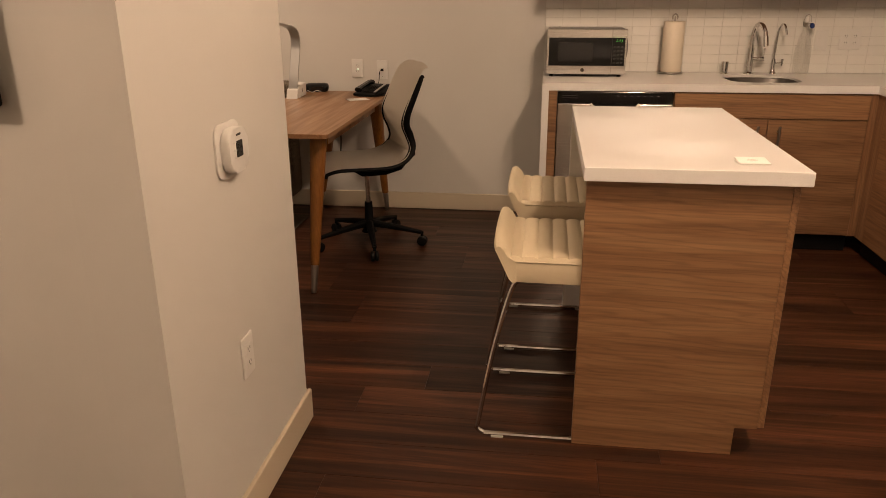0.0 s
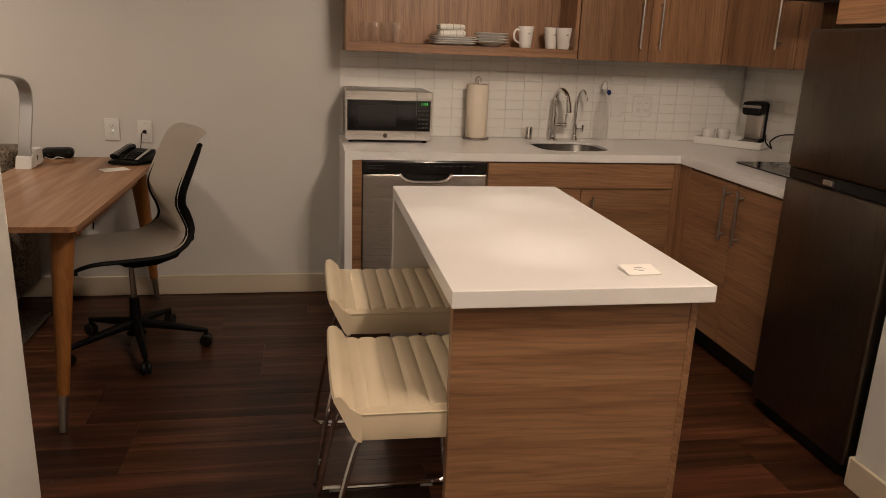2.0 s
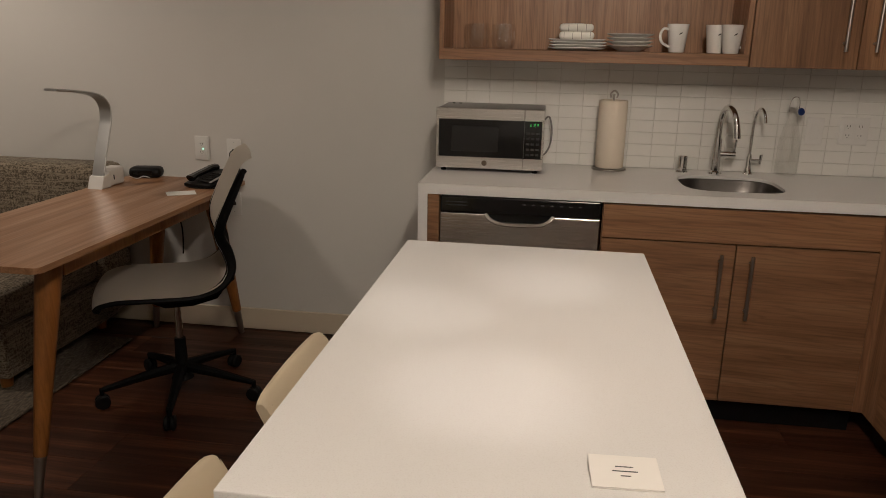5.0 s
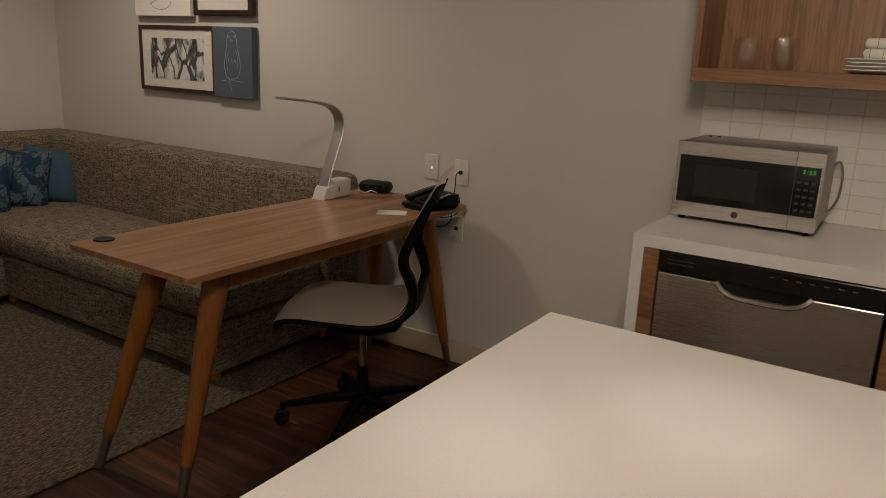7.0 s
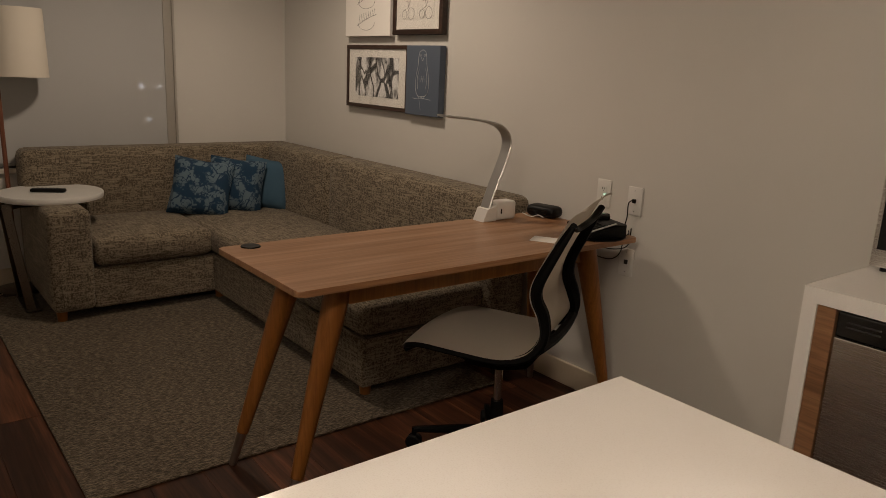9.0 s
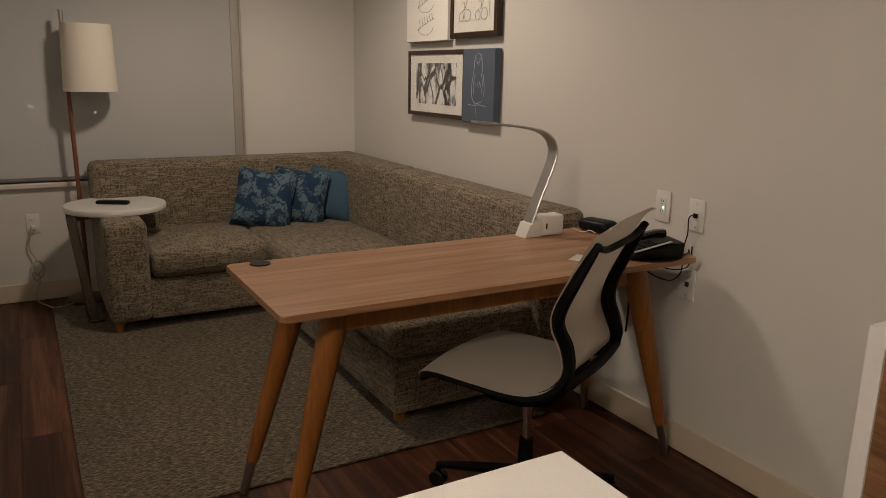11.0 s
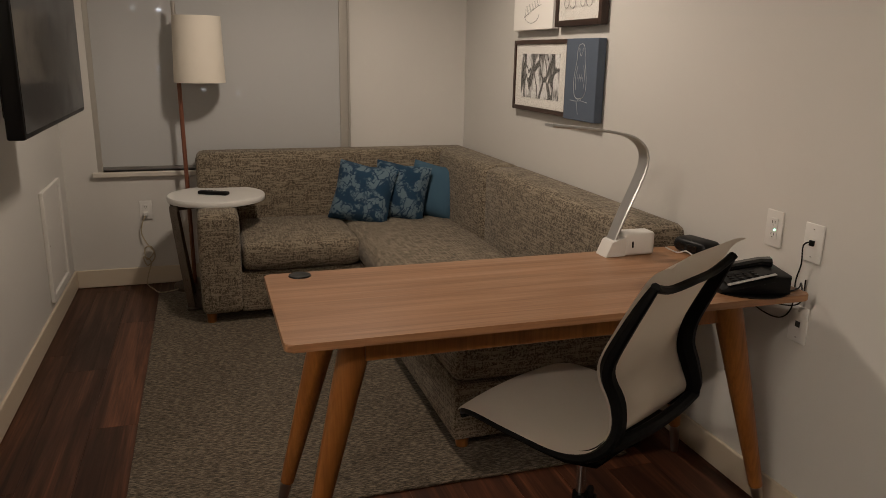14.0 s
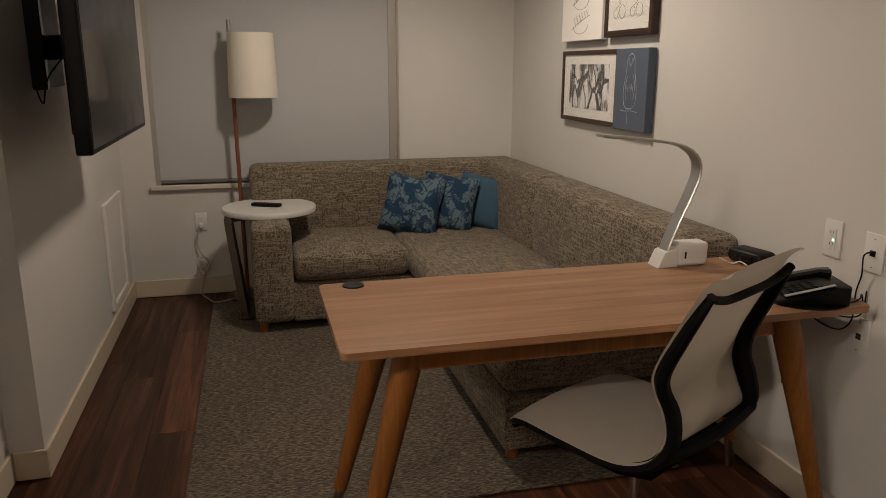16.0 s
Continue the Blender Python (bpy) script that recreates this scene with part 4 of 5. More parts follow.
def cushion(label, mat, m, size):
    bm = bmesh.new()
    n, grid = 14, {}
    for s in (-1, 1):
        for i in range(n + 1):
            for j in range(n + 1):
                u, v = -1 + 2 * i / n, -1 + 2 * j / n
                rim = abs(u) == 1 or abs(v) == 1
                if rim and s == 1:
                    grid[s, i, j] = grid[-1, i, j]
                    continue
                h = 0 if rim else 0.075 * ((1 - u ** 4) * (1 - v ** 4)) ** 0.5 * (1 + 0.12 * math.sin(3 * u + 2 * v + s))
                pull = 1 - 0.07 * (1 - abs(u * v)) * max(abs(u), abs(v)) ** 3
                grid[s, i, j] = bm.verts.new((s * h, u * size / 2 * pull, v * size / 2 * pull))
    for s in (-1, 1):
        for i in range(n):
            for j in range(n):
                q = [grid[s, i, j], grid[s, i + 1, j], grid[s, i + 1, j + 1], grid[s, i, j + 1]]
                bm.faces.new(q if s == 1 else q[::-1])
    ob = tagged(part("throw_pillow", bm, mat, None, "", True), label, "pillow", "pillows on the sofa")
    ob.matrix_basis = m
    return ob


cushion("blue and grey patterned square throw pillow leaning on the sofa", PRINT, pose(-3.745, 4.50, 0.600, -9, -20, -24), 0.37)
cushion("blue and grey patterned square throw pillow behind another pillow", PRINT, pose(-3.765, 4.735, 0.598, -6, -14, -32), 0.36)
cushion("plain teal square throw pillow tucked in the sofa corner", TEAL, pose(-3.775, 4.965, 0.590, -8, -14, -36), 0.35)

# ---- side table, remote, floor lamp ----
side = thing("side_table", (-3.72, 3.640, 0), "round white side table with a bent dark metal C-shaped stand", "side table")
part("tabletop", lathe([(0.0, 0.602), (0.25, 0.602), (0.268, 0.607), (0.27, 0.615), (0.27, 0.632), (0.266, 0.638), (0.0, 0.638)], 48), WHITEPLASTIC, side, "round white top", True)
for x, bx in ((-0.05, -0.10), (0.10, 0.16)):
    part("stand", sweep(smooth_path([(x * 0.5, 0.02, 0.596), (x, -0.19, 0.593), (x, -0.225, 0.575), (x, -0.232, 0.54), (bx, -0.175, 0.06), (bx, -0.17, 0.02)], 5), bar_section(0.045, 0.009, 0.002), (0, 1, 0.2)), DARKSTEEL, side, "tapering dark metal upright", True)
part("foot_plate", prism(round_rect(-0.15, -0.20, 0.20, -0.12, 0.02), 0.012, 0.022, 2, 0.002), DARKSTEEL, side, "dark metal floor plate")
remote = thing("remote_control", (-3.70, 3.625, 0.6385), "black television remote on the side table", "remote control", "", 62)
part("body", rbox((-0.09, -0.023, 0.0), (0.09, 0.023, 0.02), 0.009, inner=2), BLACK, remote, "", True)
for i in range(6):
    for k in range(3):
        part("button", box((-0.06 + i * 0.02, -0.014 + k * 0.011, 0.0195), (-0.05 + i * 0.02, -0.007 + k * 0.011, 0.0212)), plain("button_grey", (0.06, 0.06, 0.06), 0.5) if i + k == 0 else bpy.data.materials["button_grey"], remote)

fl = thing("floor_lamp", (-4.03, 3.59, 0), "floor lamp with a white drum shade and wooden pole, switched off", "lamp")
part("base", lathe([(0.0, 0.0015), (0.13, 0.0015), (0.13, 0.018), (0.12, 0.022), (0.0, 0.022)], 32, (0.0, -0.10, 0)), DARKSTEEL, fl, "round dark metal base", True)
part("pole", tube([(-0.01, -0.105, 0.022), (-0.01, -0.118, 1.26)], 0.0125, 14), POLEWOOD, fl, "reddish wood pole", True)
part("stem", tube([(-0.01, -0.118, 1.26), (-0.01, -0.122, 1.70)], 0.0125, 12), NICKEL, fl, "nickel stem", True)
bm = lathe([(0.135, 1.625), (0.146, 1.25), (0.143, 1.25), (0.132, 1.625)], 48)
part("shade", bm, SHADEMAT, fl, "off-white linen drum shade", True)
part("shade_spider", tube([(-0.01, -0.120, 1.55), (0.0, 0.0, 1.55)], 0.004, 8), NICKEL, fl)
part("lamp_bulb", lathe([(0.0, 1.40), (0.02, 1.405), (0.03, 1.44), (0.02, 1.48), (0.013, 1.55), (0.0, 1.55)], 16), WHITEPLASTIC, fl, "", True)

# ---- pictures ----
def framed(name, x0, x1, z0, z1, art, label, depth=0.03, rim=0.022):
    th = thing(name, (0, 0, 0), label, "picture", "pictures above the sofa")
    y1 = NY - 0.006
    y0 = y1 - depth
    bm = bmesh.new()
    for lo, hi in (((x0, y0, z0), (x0 + rim, y1, z1)), ((x1 - rim, y0, z0), (x1, y1, z1)), ((x0 + rim, y0, z0), (x1 - rim, y1, z0 + rim)), ((x0 + rim, y0, z1 - rim), (x1 - rim, y1, z1))):
        add_box(bm, lo, hi, 0.0015)
    part("picture_frame", bm, DARKWOOD, th, "dark brown wooden frame")
    part("mat_board", box((x0 + rim, y0 + 0.008, z0 + rim), (x1 - rim, y1, z1 - rim)), PAPER, th, "white mat board")
    gx, gz = (x1 - x0) * 0.115 + rim, (z1 - z0) * 0.13 + rim
    part("print", box((x0 + gx, y0 + 0.006, z0 + gz), (x1 - gx, y0 + 0.0085, z1 - gz)), art, th)
    pane = part("pane", box((x0 + rim, y0 + 0.003, z0 + rim), (x1 - rim, y0 + 0.0045, z1 - rim)), CLEAR, th)
    pane.visible_shadow = False
    return th


def abstract_art():
    m, nt, b = material("abstract_print", (0.3, 0.3, 0.3), 0.7)
    v = coords(nt, (1, 1, 0.55), False)
    vo = nt.nodes.new("ShaderNodeTexVoronoi")
    vo.feature = "DISTANCE_TO_EDGE"
    vo.inputs["Scale"].default_value = 12
    nt.links.new(mix(nt, 0.16, v, noise_tex(nt, v, 10, 2), "ADD"), vo.inputs["Vector"])
    lines = ramp(nt, vo.outputs["Distance"], [(0.07, grey(1)), (0.13, grey(0))])
    wash = ramp(nt, noise_tex(nt, v, 12, 4), [(0.44, grey(0.12)), (0.54, grey(0.8))])
    nt.links.new(mix(nt, lines, wash, (0.015, 0.015, 0.017)), b.inputs["Base Color"])
    return m


framed("framed_picture", -3.250, -2.598, 1.150, 1.514, abstract_art(), "dark-framed black and white abstract print on the wall")
CANVAS = plain("blue_canvas", (0.085, 0.108, 0.15), 0.85, 0, 0.4)
CHALK = plain("chalk_line", (0.45, 0.48, 0.5), 0.9)
INK = plain("ink_line", (0.12, 0.12, 0.12), 0.9)
canvas = thing("canvas_picture", (0, 0, 0), "slate blue canvas with white line drawing on the wall", "picture", "pictures above the sofa")
part("canvas", rbox((-2.597, NY - 0.047, 1.146), (-2.298, NY - 0.006, 1.514), 0.004, inner=1), CANVAS, canvas)


def stroke(parent, pts, y, material_, r=0.0009, n=6):
    part("line", tube(smooth_path([(x, y, z) for x, z in pts], n), r, 5), material_, parent)


def oval(cx, cz, rx, rz, a0=0, a1=360, k=14):
    return [(cx + rx * math.cos(radians(a0 + (a1 - a0) * i / k)), cz + rz * math.sin(radians(a0 + (a1 - a0) * i / k))) for i in range(k + 1)]


yc = NY - 0.0475
BX = -2.448
side = [(0.0, 1.492), (0.026, 1.482), (0.037, 1.452), (0.040, 1.415), (0.052, 1.375), (0.062, 1.325), (0.056, 1.278), (0.034, 1.252), (0.0, 1.247)]
stroke(canvas, [(BX + dx, z) for dx, z in side], yc, CHALK, 0.0013, 4)
stroke(canvas, [(BX - 0.94 * dx, z - 0.003) for dx, z in side], yc, CHALK, 0.0013, 4)
stroke(canvas, [(BX + 0.030, 1.395), (BX + 0.044, 1.345), (BX + 0.036, 1.29)], yc, CHALK, 0.001)
stroke(canvas, [(BX - 0.026, 1.39), (BX - 0.041, 1.34), (BX - 0.035, 1.285)], yc, CHALK, 0.001)
stroke(canvas, [(BX - 0.012, 1.452), (BX, 1.436), (BX + 0.012, 1.453)], yc, CHALK, 0.001)
for dx in (-0.018, 0.018):
    stroke(canvas, oval(BX + dx, 1.463, 0.006, 0.006, k=8), yc, CHALK, 0.0009, 2)
for k in range(6):
    stroke(canvas, [(BX - 0.028 + k * 0.011, 1.355 - 0.012 * (k % 2)), (BX - 0.026 + k * 0.011, 1.335 - 0.012 * (k % 2))], yc, CHALK, 0.0008, 2)
for k in range(4):
    stroke(canvas, [(BX - 0.022 + k * 0.013, 1.248), (BX - 0.025 + k * 0.015, 1.236)], yc, CHALK, 0.001, 2)
stroke(canvas, [(BX - 0.085, 1.236), (BX - 0.03, 1.233), (BX + 0.02, 1.237), (BX + 0.08, 1.232)], yc, CHALK, 0.001)
stroke(canvas, [(BX - 0.02, 1.228), (BX - 0.012, 1.20), (BX - 0.004, 1.175)], yc, CHALK, 0.0007)
leafpic = thing("canvas_picture", (0, 0, 0), "white canvas with grey leaf line drawing on the wall", "picture", "pictures above the sofa")
part("canvas", rbox((-3.260, NY - 0.042, 1.563), (-2.778, NY - 0.006, 2.03), 0.004, inner=1), PAPER, leafpic)
yl = NY - 0.0425
for cz in (1.655, 1.775, 1.895):
    stroke(leafpic, [(-3.125, cz - 0.03), (-3.025, cz + 0.005), (-2.915, cz + 0.03)], yl, INK, 0.001)
    stroke(leafpic, oval(-3.025, cz - 0.012, 0.09, 0.045, 185, 355), yl, INK, 0.001, 3)
    for k in range(9):
        x = -3.105 + k * 0.02
        stroke(leafpic, [(x, cz - 0.028 + k * 0.0065), (x + 0.008, cz + 0.03 + k * 0.004)], yl, INK, 0.0007, 2)
trike = framed("framed_picture", -2.752, -2.302, 1.570, 2.03, PAPER, "dark-framed print of simple wheel line drawings on the wall", 0.035, 0.028)
yt = NY - 0.0355
for cx, s in ((-2.61, 1.0), (-2.45, 1.0)):
    for dx, dz, r in ((-0.035, 1.675, 0.022), (0.025, 1.68, 0.03)):
        stroke(trike, oval(cx + dx, dz, r * s, r * s), yt, INK, 0.0012, 3)
    stroke(trike, [(cx - 0.035, 1.70), (cx, 1.715), (cx + 0.02, 1.755), (cx + 0.035, 1.77)], yt, INK, 0.0012)
    stroke(trike, [(cx - 0.03, 1.74), (cx - 0.01, 1.745), (cx + 0.0, 1.715)], yt, INK, 0.0012)

# ---- televisions ----
def television(name_label, x0, x1, z0, z1, y, wall_y, facing, arm=True):
    tv = thing("television", (0, 0, 0), name_label, "television")
    d = 0.050 * facing
    ya, yb = sorted((y, y - d))
    part("cabinet", rbox((x0, ya, z0), (x1, yb, z1), 0.008, inner=1), BLACK, tv, "", True)
    yc0, yc1 = sorted((y - d, y - d - 0.03 * facing))
    part("rear_housing", rbox((x0 + 0.12, yc0, z0 + 0.05), (x1 - 0.12, yc1, z1 - 0.12), 0.01, inner=1), BLACK, tv, "", True)
    ys0, ys1 = sorted((y, y + 0.0015 * facing))
    part("screen", box((x0 + 0.012, ys0, z0 + 0.018), (x1 - 0.012, ys1, z1 - 0.012)), plain("screen_glass", (0.004, 0.004, 0.005), 0.15, 0, 0, 0.16), tv, "dark switched-off screen")
    if arm:
        part("wall_bracket", box((-2.84, wall_y + 0.002, 1.35), (-2.45, wall_y + 0.022, 1.80), 0.003), BLACK, tv, "black wall plate")
        part("bracket_rail", box((-2.449, wall_y + 0.002, 1.345), (-2.41, wall_y + 0.055, 1.82), 0.004), GLOSSBLACK, tv, "black bracket rail")
        part("swing_arm", sweep([(-2.6, wall_y + 0.022, 1.50), (-2.46, wall_y + 0.12, 1.50), (-2.52, y - d - 0.035, 1.50)], bar_section(0.05, 0.09, 0.006), (0, 0, 1)), BLACK, tv, "folded black swing arm")
        part("mount_plate", box((-2.65, y - d - 0.042, 1.38), (-2.30, y - d - 0.031, 1.62), 0.002), BLACK, tv)
        part("cable", tube(smooth_path([(-2.30, y - d - 0.04, 1.55), (-2.26, wall_y + 0.10, 1.40), (-2.30, wall_y + 0.06, 1.30), (-2.38, wall_y + 0.02, 1.36)], 6), 0.003, 6), BLACK, tv)
    return tv


television("large black flat television on a swing-arm wall mount", -2.955, -1.745, 1.168, 1.85, 3.10, TVY, 1)
television("black flat television mounted flat on the bedroom wall", -2.15, -1.135, 1.158, 1.74, 1.955, 2.02, -1, False)

# ---- wall fittings ----
def wall_plate(at, rz, label, kind_of, w=0.072, h=0.116):
    """A cover plate facing local -y."""
    th = thing(kind_of, at, label, "outlet" if "outlet" in kind_of else "plate", "wall plates", rz)
    part("plate", rbox((-w / 2, -0.0065, -h / 2), (w / 2, -0.0005, h / 2), 0.003, inner=1), WHITEPLASTIC, th, "", True)
    return th


def sockets(th, cx=0.0):
    part("socket_insert", box((cx - 0.017, -0.0085, -0.034), (cx + 0.017, -0.006, 0.034), 0.001), WHITEPLASTIC, th)
    for cz in (-0.019, 0.019):
        for dx in (-0.006, 0.006):
            part("slot", box((cx + dx - 0.001, -0.0092, cz - 0.002), (cx + dx + 0.001, -0.008, cz + 0.006)), SLOT, th)
        part("slot", lathe([(0.0, 0.0), (0.0022, 0.0), (0.0022, 0.001), (0.0, 0.001)], 8, (cx, -0.0088, cz - 0.008)), SLOT, th)


o = wall_plate((-1.181, NY, 0.918), 0, "white duplex wall outlet with a small green light", "wall_outlet")
sockets(o)
part("indicator", box((0.004, -0.0098, -0.006), (0.010, -0.0085, 0.0)), glow("green_led", (0.35, 1.0, 0.6), 5), o, "glowing green indicator")
o = wall_plate((-1.018, NY, 0.910), 0, "white telephone jack plate with a cord plugged in", "jack_plate")
part("jack", box((-0.008, -0.014, -0.008), (0.008, -0.006, 0.008), 0.001), BLACK, o)
for z in (-0.042, 0.042):
    part("screw", lathe([(0.0, 0.0), (0.003, 0.0), (0.003, 0.001), (0.0, 0.001)], 8, (0, -0.0075, z)), SLOT, o)
o = wall_plate((-1.030, NY, 0.652), 0, "white data jack plate below the desk", "jack_plate")
part("jack", box((-0.009, -0.008, -0.009), (0.009, -0.006, 0.009)), SLOT, o)
for z in (-0.042, 0.042):
    part("screw", lathe([(0.0, 0.0), (0.003, 0.0), (0.003, 0.001), (0.0, 0.001)], 8, (0, -0.0075, z)), SLOT, o)
o = wall_plate((WX, 3.223, 0.474), 90, "white duplex wall outlet with a lamp cord plugged in", "wall_outlet")
sockets(o)
part("plug", rbox((-0.013, -0.034, -0.034), (0.013, -0.009, -0.008), 0.005, inner=1), WHITEPLASTIC, o, "", True)
o = wall_plate((HX, 2.227, 0.474), 90, "white duplex wall outlet below the thermostat", "wall_outlet")
sockets(o)
o = wall_plate((1.60, NY - 0.008, 1.10), 0, "white light switch plate on the tiled backsplash", "switch_plate")
part("rocker", box((-0.016, -0.0085, -0.033), (0.016, -0.006, 0.033), 0.001), WHITEPLASTIC, o)
o = wall_plate((1.757, NY - 0.008, 1.106), 0, "white double wall outlet on the tiled backsplash", "wall_outlet", 0.118)
sockets(o, -0.024)
sockets(o, 0.024)

th = thing("thermostat", (HX, 2.235, 1.027), "white rounded wall thermostat with a small dark display", "thermostat", "", 90)
part("back_plate", prism(round_rect(-0.072, -0.066, 0.072, 0.066, 0.03), -0.006, -0.0005, 1, 0.002), WHITEPLASTIC, th, "", True)
part("body", prism(round_rect(-0.05, -0.055, 0.062, 0.052, 0.03), -0.030, -0.006, 1, 0.008, 3), WHITEPLASTIC, th, "", True)
part("display", prism(round_rect(-0.012, -0.018, 0.024, 0.022, 0.004), -0.0315, -0.0295, 1), plain("dark_display", (0.02, 0.022, 0.02), 0.2), th, "small dark display")
for k in range(3):
    part("button", lathe([(0.0, 0.0), (0.005, 0.0), (0.005, 0.001), (0.0, 0.001)], 10, (-0.022, -0.0312, -0.016 + k * 0.018)), plain("button_white", (0.6, 0.6, 0.58), 0.4) if k == 0 else bpy.data.materials["button_white"], th)
part("mark", box((-0.008, -0.0312, 0.034), (0.018, -0.0298, 0.039)), SLOT, th)

panel = thing("access_panel", (0, 0, 0), "white painted flush wall access panel", "access panel")
bm = bmesh.new()
PX0, PX1, PZ0, PZ1 = -3.911, -3.412, 0.152, 0.730
for lo, hi in (((PX0, PZ0), (PX0 + 0.035, PZ1)), ((PX1 - 0.035, PZ0), (PX1, PZ1)), ((PX0 + 0.035, PZ0), (PX1 - 0.035, PZ0 + 0.035)), ((PX0 + 0.035, PZ1 - 0.035), (PX1 - 0.035, PZ1))):
    add_box(bm, (lo[0], TVY + 0.0005, lo[1]), (hi[0], TVY + 0.020, hi[1]), 0.003)
part("rim", bm, paint("panel_paint", (0.72, 0.70, 0.66), 0.5, 0.05), panel)
part("door", box((PX0 + 0.038, TVY + 0.0005, PZ0 + 0.038), (PX1 - 0.038, TVY + 0.008, PZ1 - 0.038), 0.001), bpy.data.materials["panel_paint"], panel)
part("latch", lathe([(0.0, 0.0), (0.008, 0.0), (0.008, 0.004), (0.0, 0.004)], 12, (PX1 - 0.06, TVY + 0.010, 0.44)), NICKEL, panel)

# ---- cords ----
def cord(label, pts, mat, r=0.0023):
    tagged(part("cord", tube(smooth_path(pts, 8), r, 6), mat, None, "", True), label, "cord", "cords")


TAN = plain("cord_tan", (0.45, 0.38, 0.26), 0.5)
cord("tan lamp cord hanging in a loose bundle from the outlet", [(WX + 0.03, 3.223, 0.45), (WX + 0.034, 3.20, 0.40), (WX + 0.025, 3.19, 0.33), (WX + 0.03, 3.22, 0.26), (WX + 0.025, 3.25, 0.21), (WX + 0.05, 3.21, 0.17), (WX + 0.03, 3.20, 0.235), (WX + 0.045, 3.24, 0.25), (WX + 0.03, 3.255, 0.18), (WX + 0.04, 3.21, 0.13), (WX + 0.05, 3.19, 0.19), (WX + 0.03, 3.23, 0.15), (WX + 0.03, 3.21, 0.07), (WX + 0.05, 3.20, 0.015), (WX + 0.14, 3.24, 0.006), (WX + 0.26, 3.29, 0.016), (WX + 0.22, 3.38, 0.016), (WX + 0.10, 3.43, 0.008), (WX + 0.06, 3.47, 0.006)], TAN, 0.004)
cord("black telephone cord running from the jack behind the desk", [(-1.020, NY - 0.016, 0.914), (-1.03, NY - 0.028, 0.90), (-1.04, NY - 0.016, 0.84), (-1.05, NY - 0.018, 0.785), (-1.05, NY - 0.02, 0.70), (-1.09, NY - 0.02, 0.655), (-1.17, NY - 0.012, 0.645), (-1.25, NY - 0.01, 0.66)], BLACK)
cord("black cable drooping under the desk by the wall", [(-1.01, NY - 0.02, 0.80), (-1.02, NY - 0.016, 0.73), (-1.07, NY - 0.012, 0.70), (-1.15, NY - 0.012, 0.69), (-1.23, NY - 0.012, 0.71)], BLACK)
cord("black telephone cord resting on the desk", [(-1.05, 5.10, DZ + 0.02), (-0.98, 5.16, DZ + 0.004), (-0.985, 5.22, DZ + 0.004), (-1.01, 5.255, DZ + 0.01), (-1.02, 5.275, DZ - 0.03)], BLACK)
cord("white lamp cord on the desk", [(-1.455, 5.085, DZ + 0.02), (-1.435, 5.12, DZ + 0.004), (-1.415, 5.14, DZ + 0.012), (-1.385, 5.145, DZ + 0.006)], WHITEPLASTIC)
cord("dark cable hanging under the desk", [(-1.33, NY - 0.008, 0.74), (-1.33, NY - 0.01, 0.62), (-1.31, NY - 0.012, 0.50), (-1.315, NY - 0.012, 0.38)], BLACK, 0.004)

# ---- on the counter ----
mw = thing("microwave_oven", (0.016, 4.970, CZ), "stainless countertop microwave with a dark glass door", "microwave")
part("case", box((0.004, 0.012, 0.014), (0.444, 0.325, 0.262), 0.006, 2), brushed("microwave_case", (0.30, 0.29, 0.275), 0.4), mw, "grey metal case")
bm = bmesh.new()
for lo, hi in (((0.0, 0.216), (0.365, 0.262)), ((0.0, 0.014), (0.365, 0.062)), ((0.0, 0.062), (0.012, 0.216)), ((0.366, 0.014), (0.447, 0.062)), ((0.366, 0.216), (0.447, 0.262)), ((0.437, 0.062), (0.447, 0.216))):
    add_box(bm, (lo[0], 0.0, lo[1]), (hi[0], 0.012, hi[1]), 0.002)
part("door_trim", bm, STEEL, mw, "brushed stainless front trim")
part("door_glass", box((0.012, 0.002, 0.062), (0.365, 0.011, 0.216)), GLOSSBLACK, mw, "black glass door")
part("door_window", box((0.065, 0.0008, 0.085), (0.26, 0.003, 0.19)), plain("dark_window_screen", (0.02, 0.02, 0.02), 0.1), mw)
part("control_panel", box((0.367, 0.002, 0.062), (0.437, 0.011, 0.216)), GLOSSBLACK, mw, "black keypad panel")
for i in range(5):
    for k in range(3):
        part("key", box((0.375 + k * 0.02, 0.0012, 0.075 + i * 0.022), (0.388 + k * 0.02, 0.0025, 0.083 + i * 0.022)), plain("keypad_grey", (0.03, 0.03, 0.03), 0.4) if i + k == 0 else bpy.data.materials["keypad_grey"], mw)
GREEN = glow("green_digits", (0.08, 0.8, 0.12), 0.8)
for k, (sx, w) in enumerate(((0.388, 0.007), (0.400, 0.002), (0.406, 0.008), (0.417, 0.008))):
    for z in (0.195, 0.2, 0.205):
        part("digit", box((sx, 0.0012, z), (sx + w * 0.8, 0.0025, z + 0.0013)), GREEN, mw)
part("badge", lathe([(0.0, 0.0), (0.011, 0.0), (0.011, 0.002), (0.0, 0.002)], 20), DARKSTEEL, mw).matrix_basis = pose(0.205, 0.0005, 0.038, 90)
for x, y in ((0.03, 0.03), (0.415, 0.03), (0.03, 0.30), (0.415, 0.30)):
    part("foot", lathe([(0.0, 0.0), (0.012, 0.0), (0.012, 0.015), (0.0, 0.015)], 10, (x, y, 0)), BLACK, mw)
for x in (0.04, 0.07):
    part("vent_plug", lathe([(0.0, 0.0), (0.006, 0.0), (0.006, 0.004), (0.0, 0.004)], 8, (x, 0.25, 0.2615)), BLACK, mw)
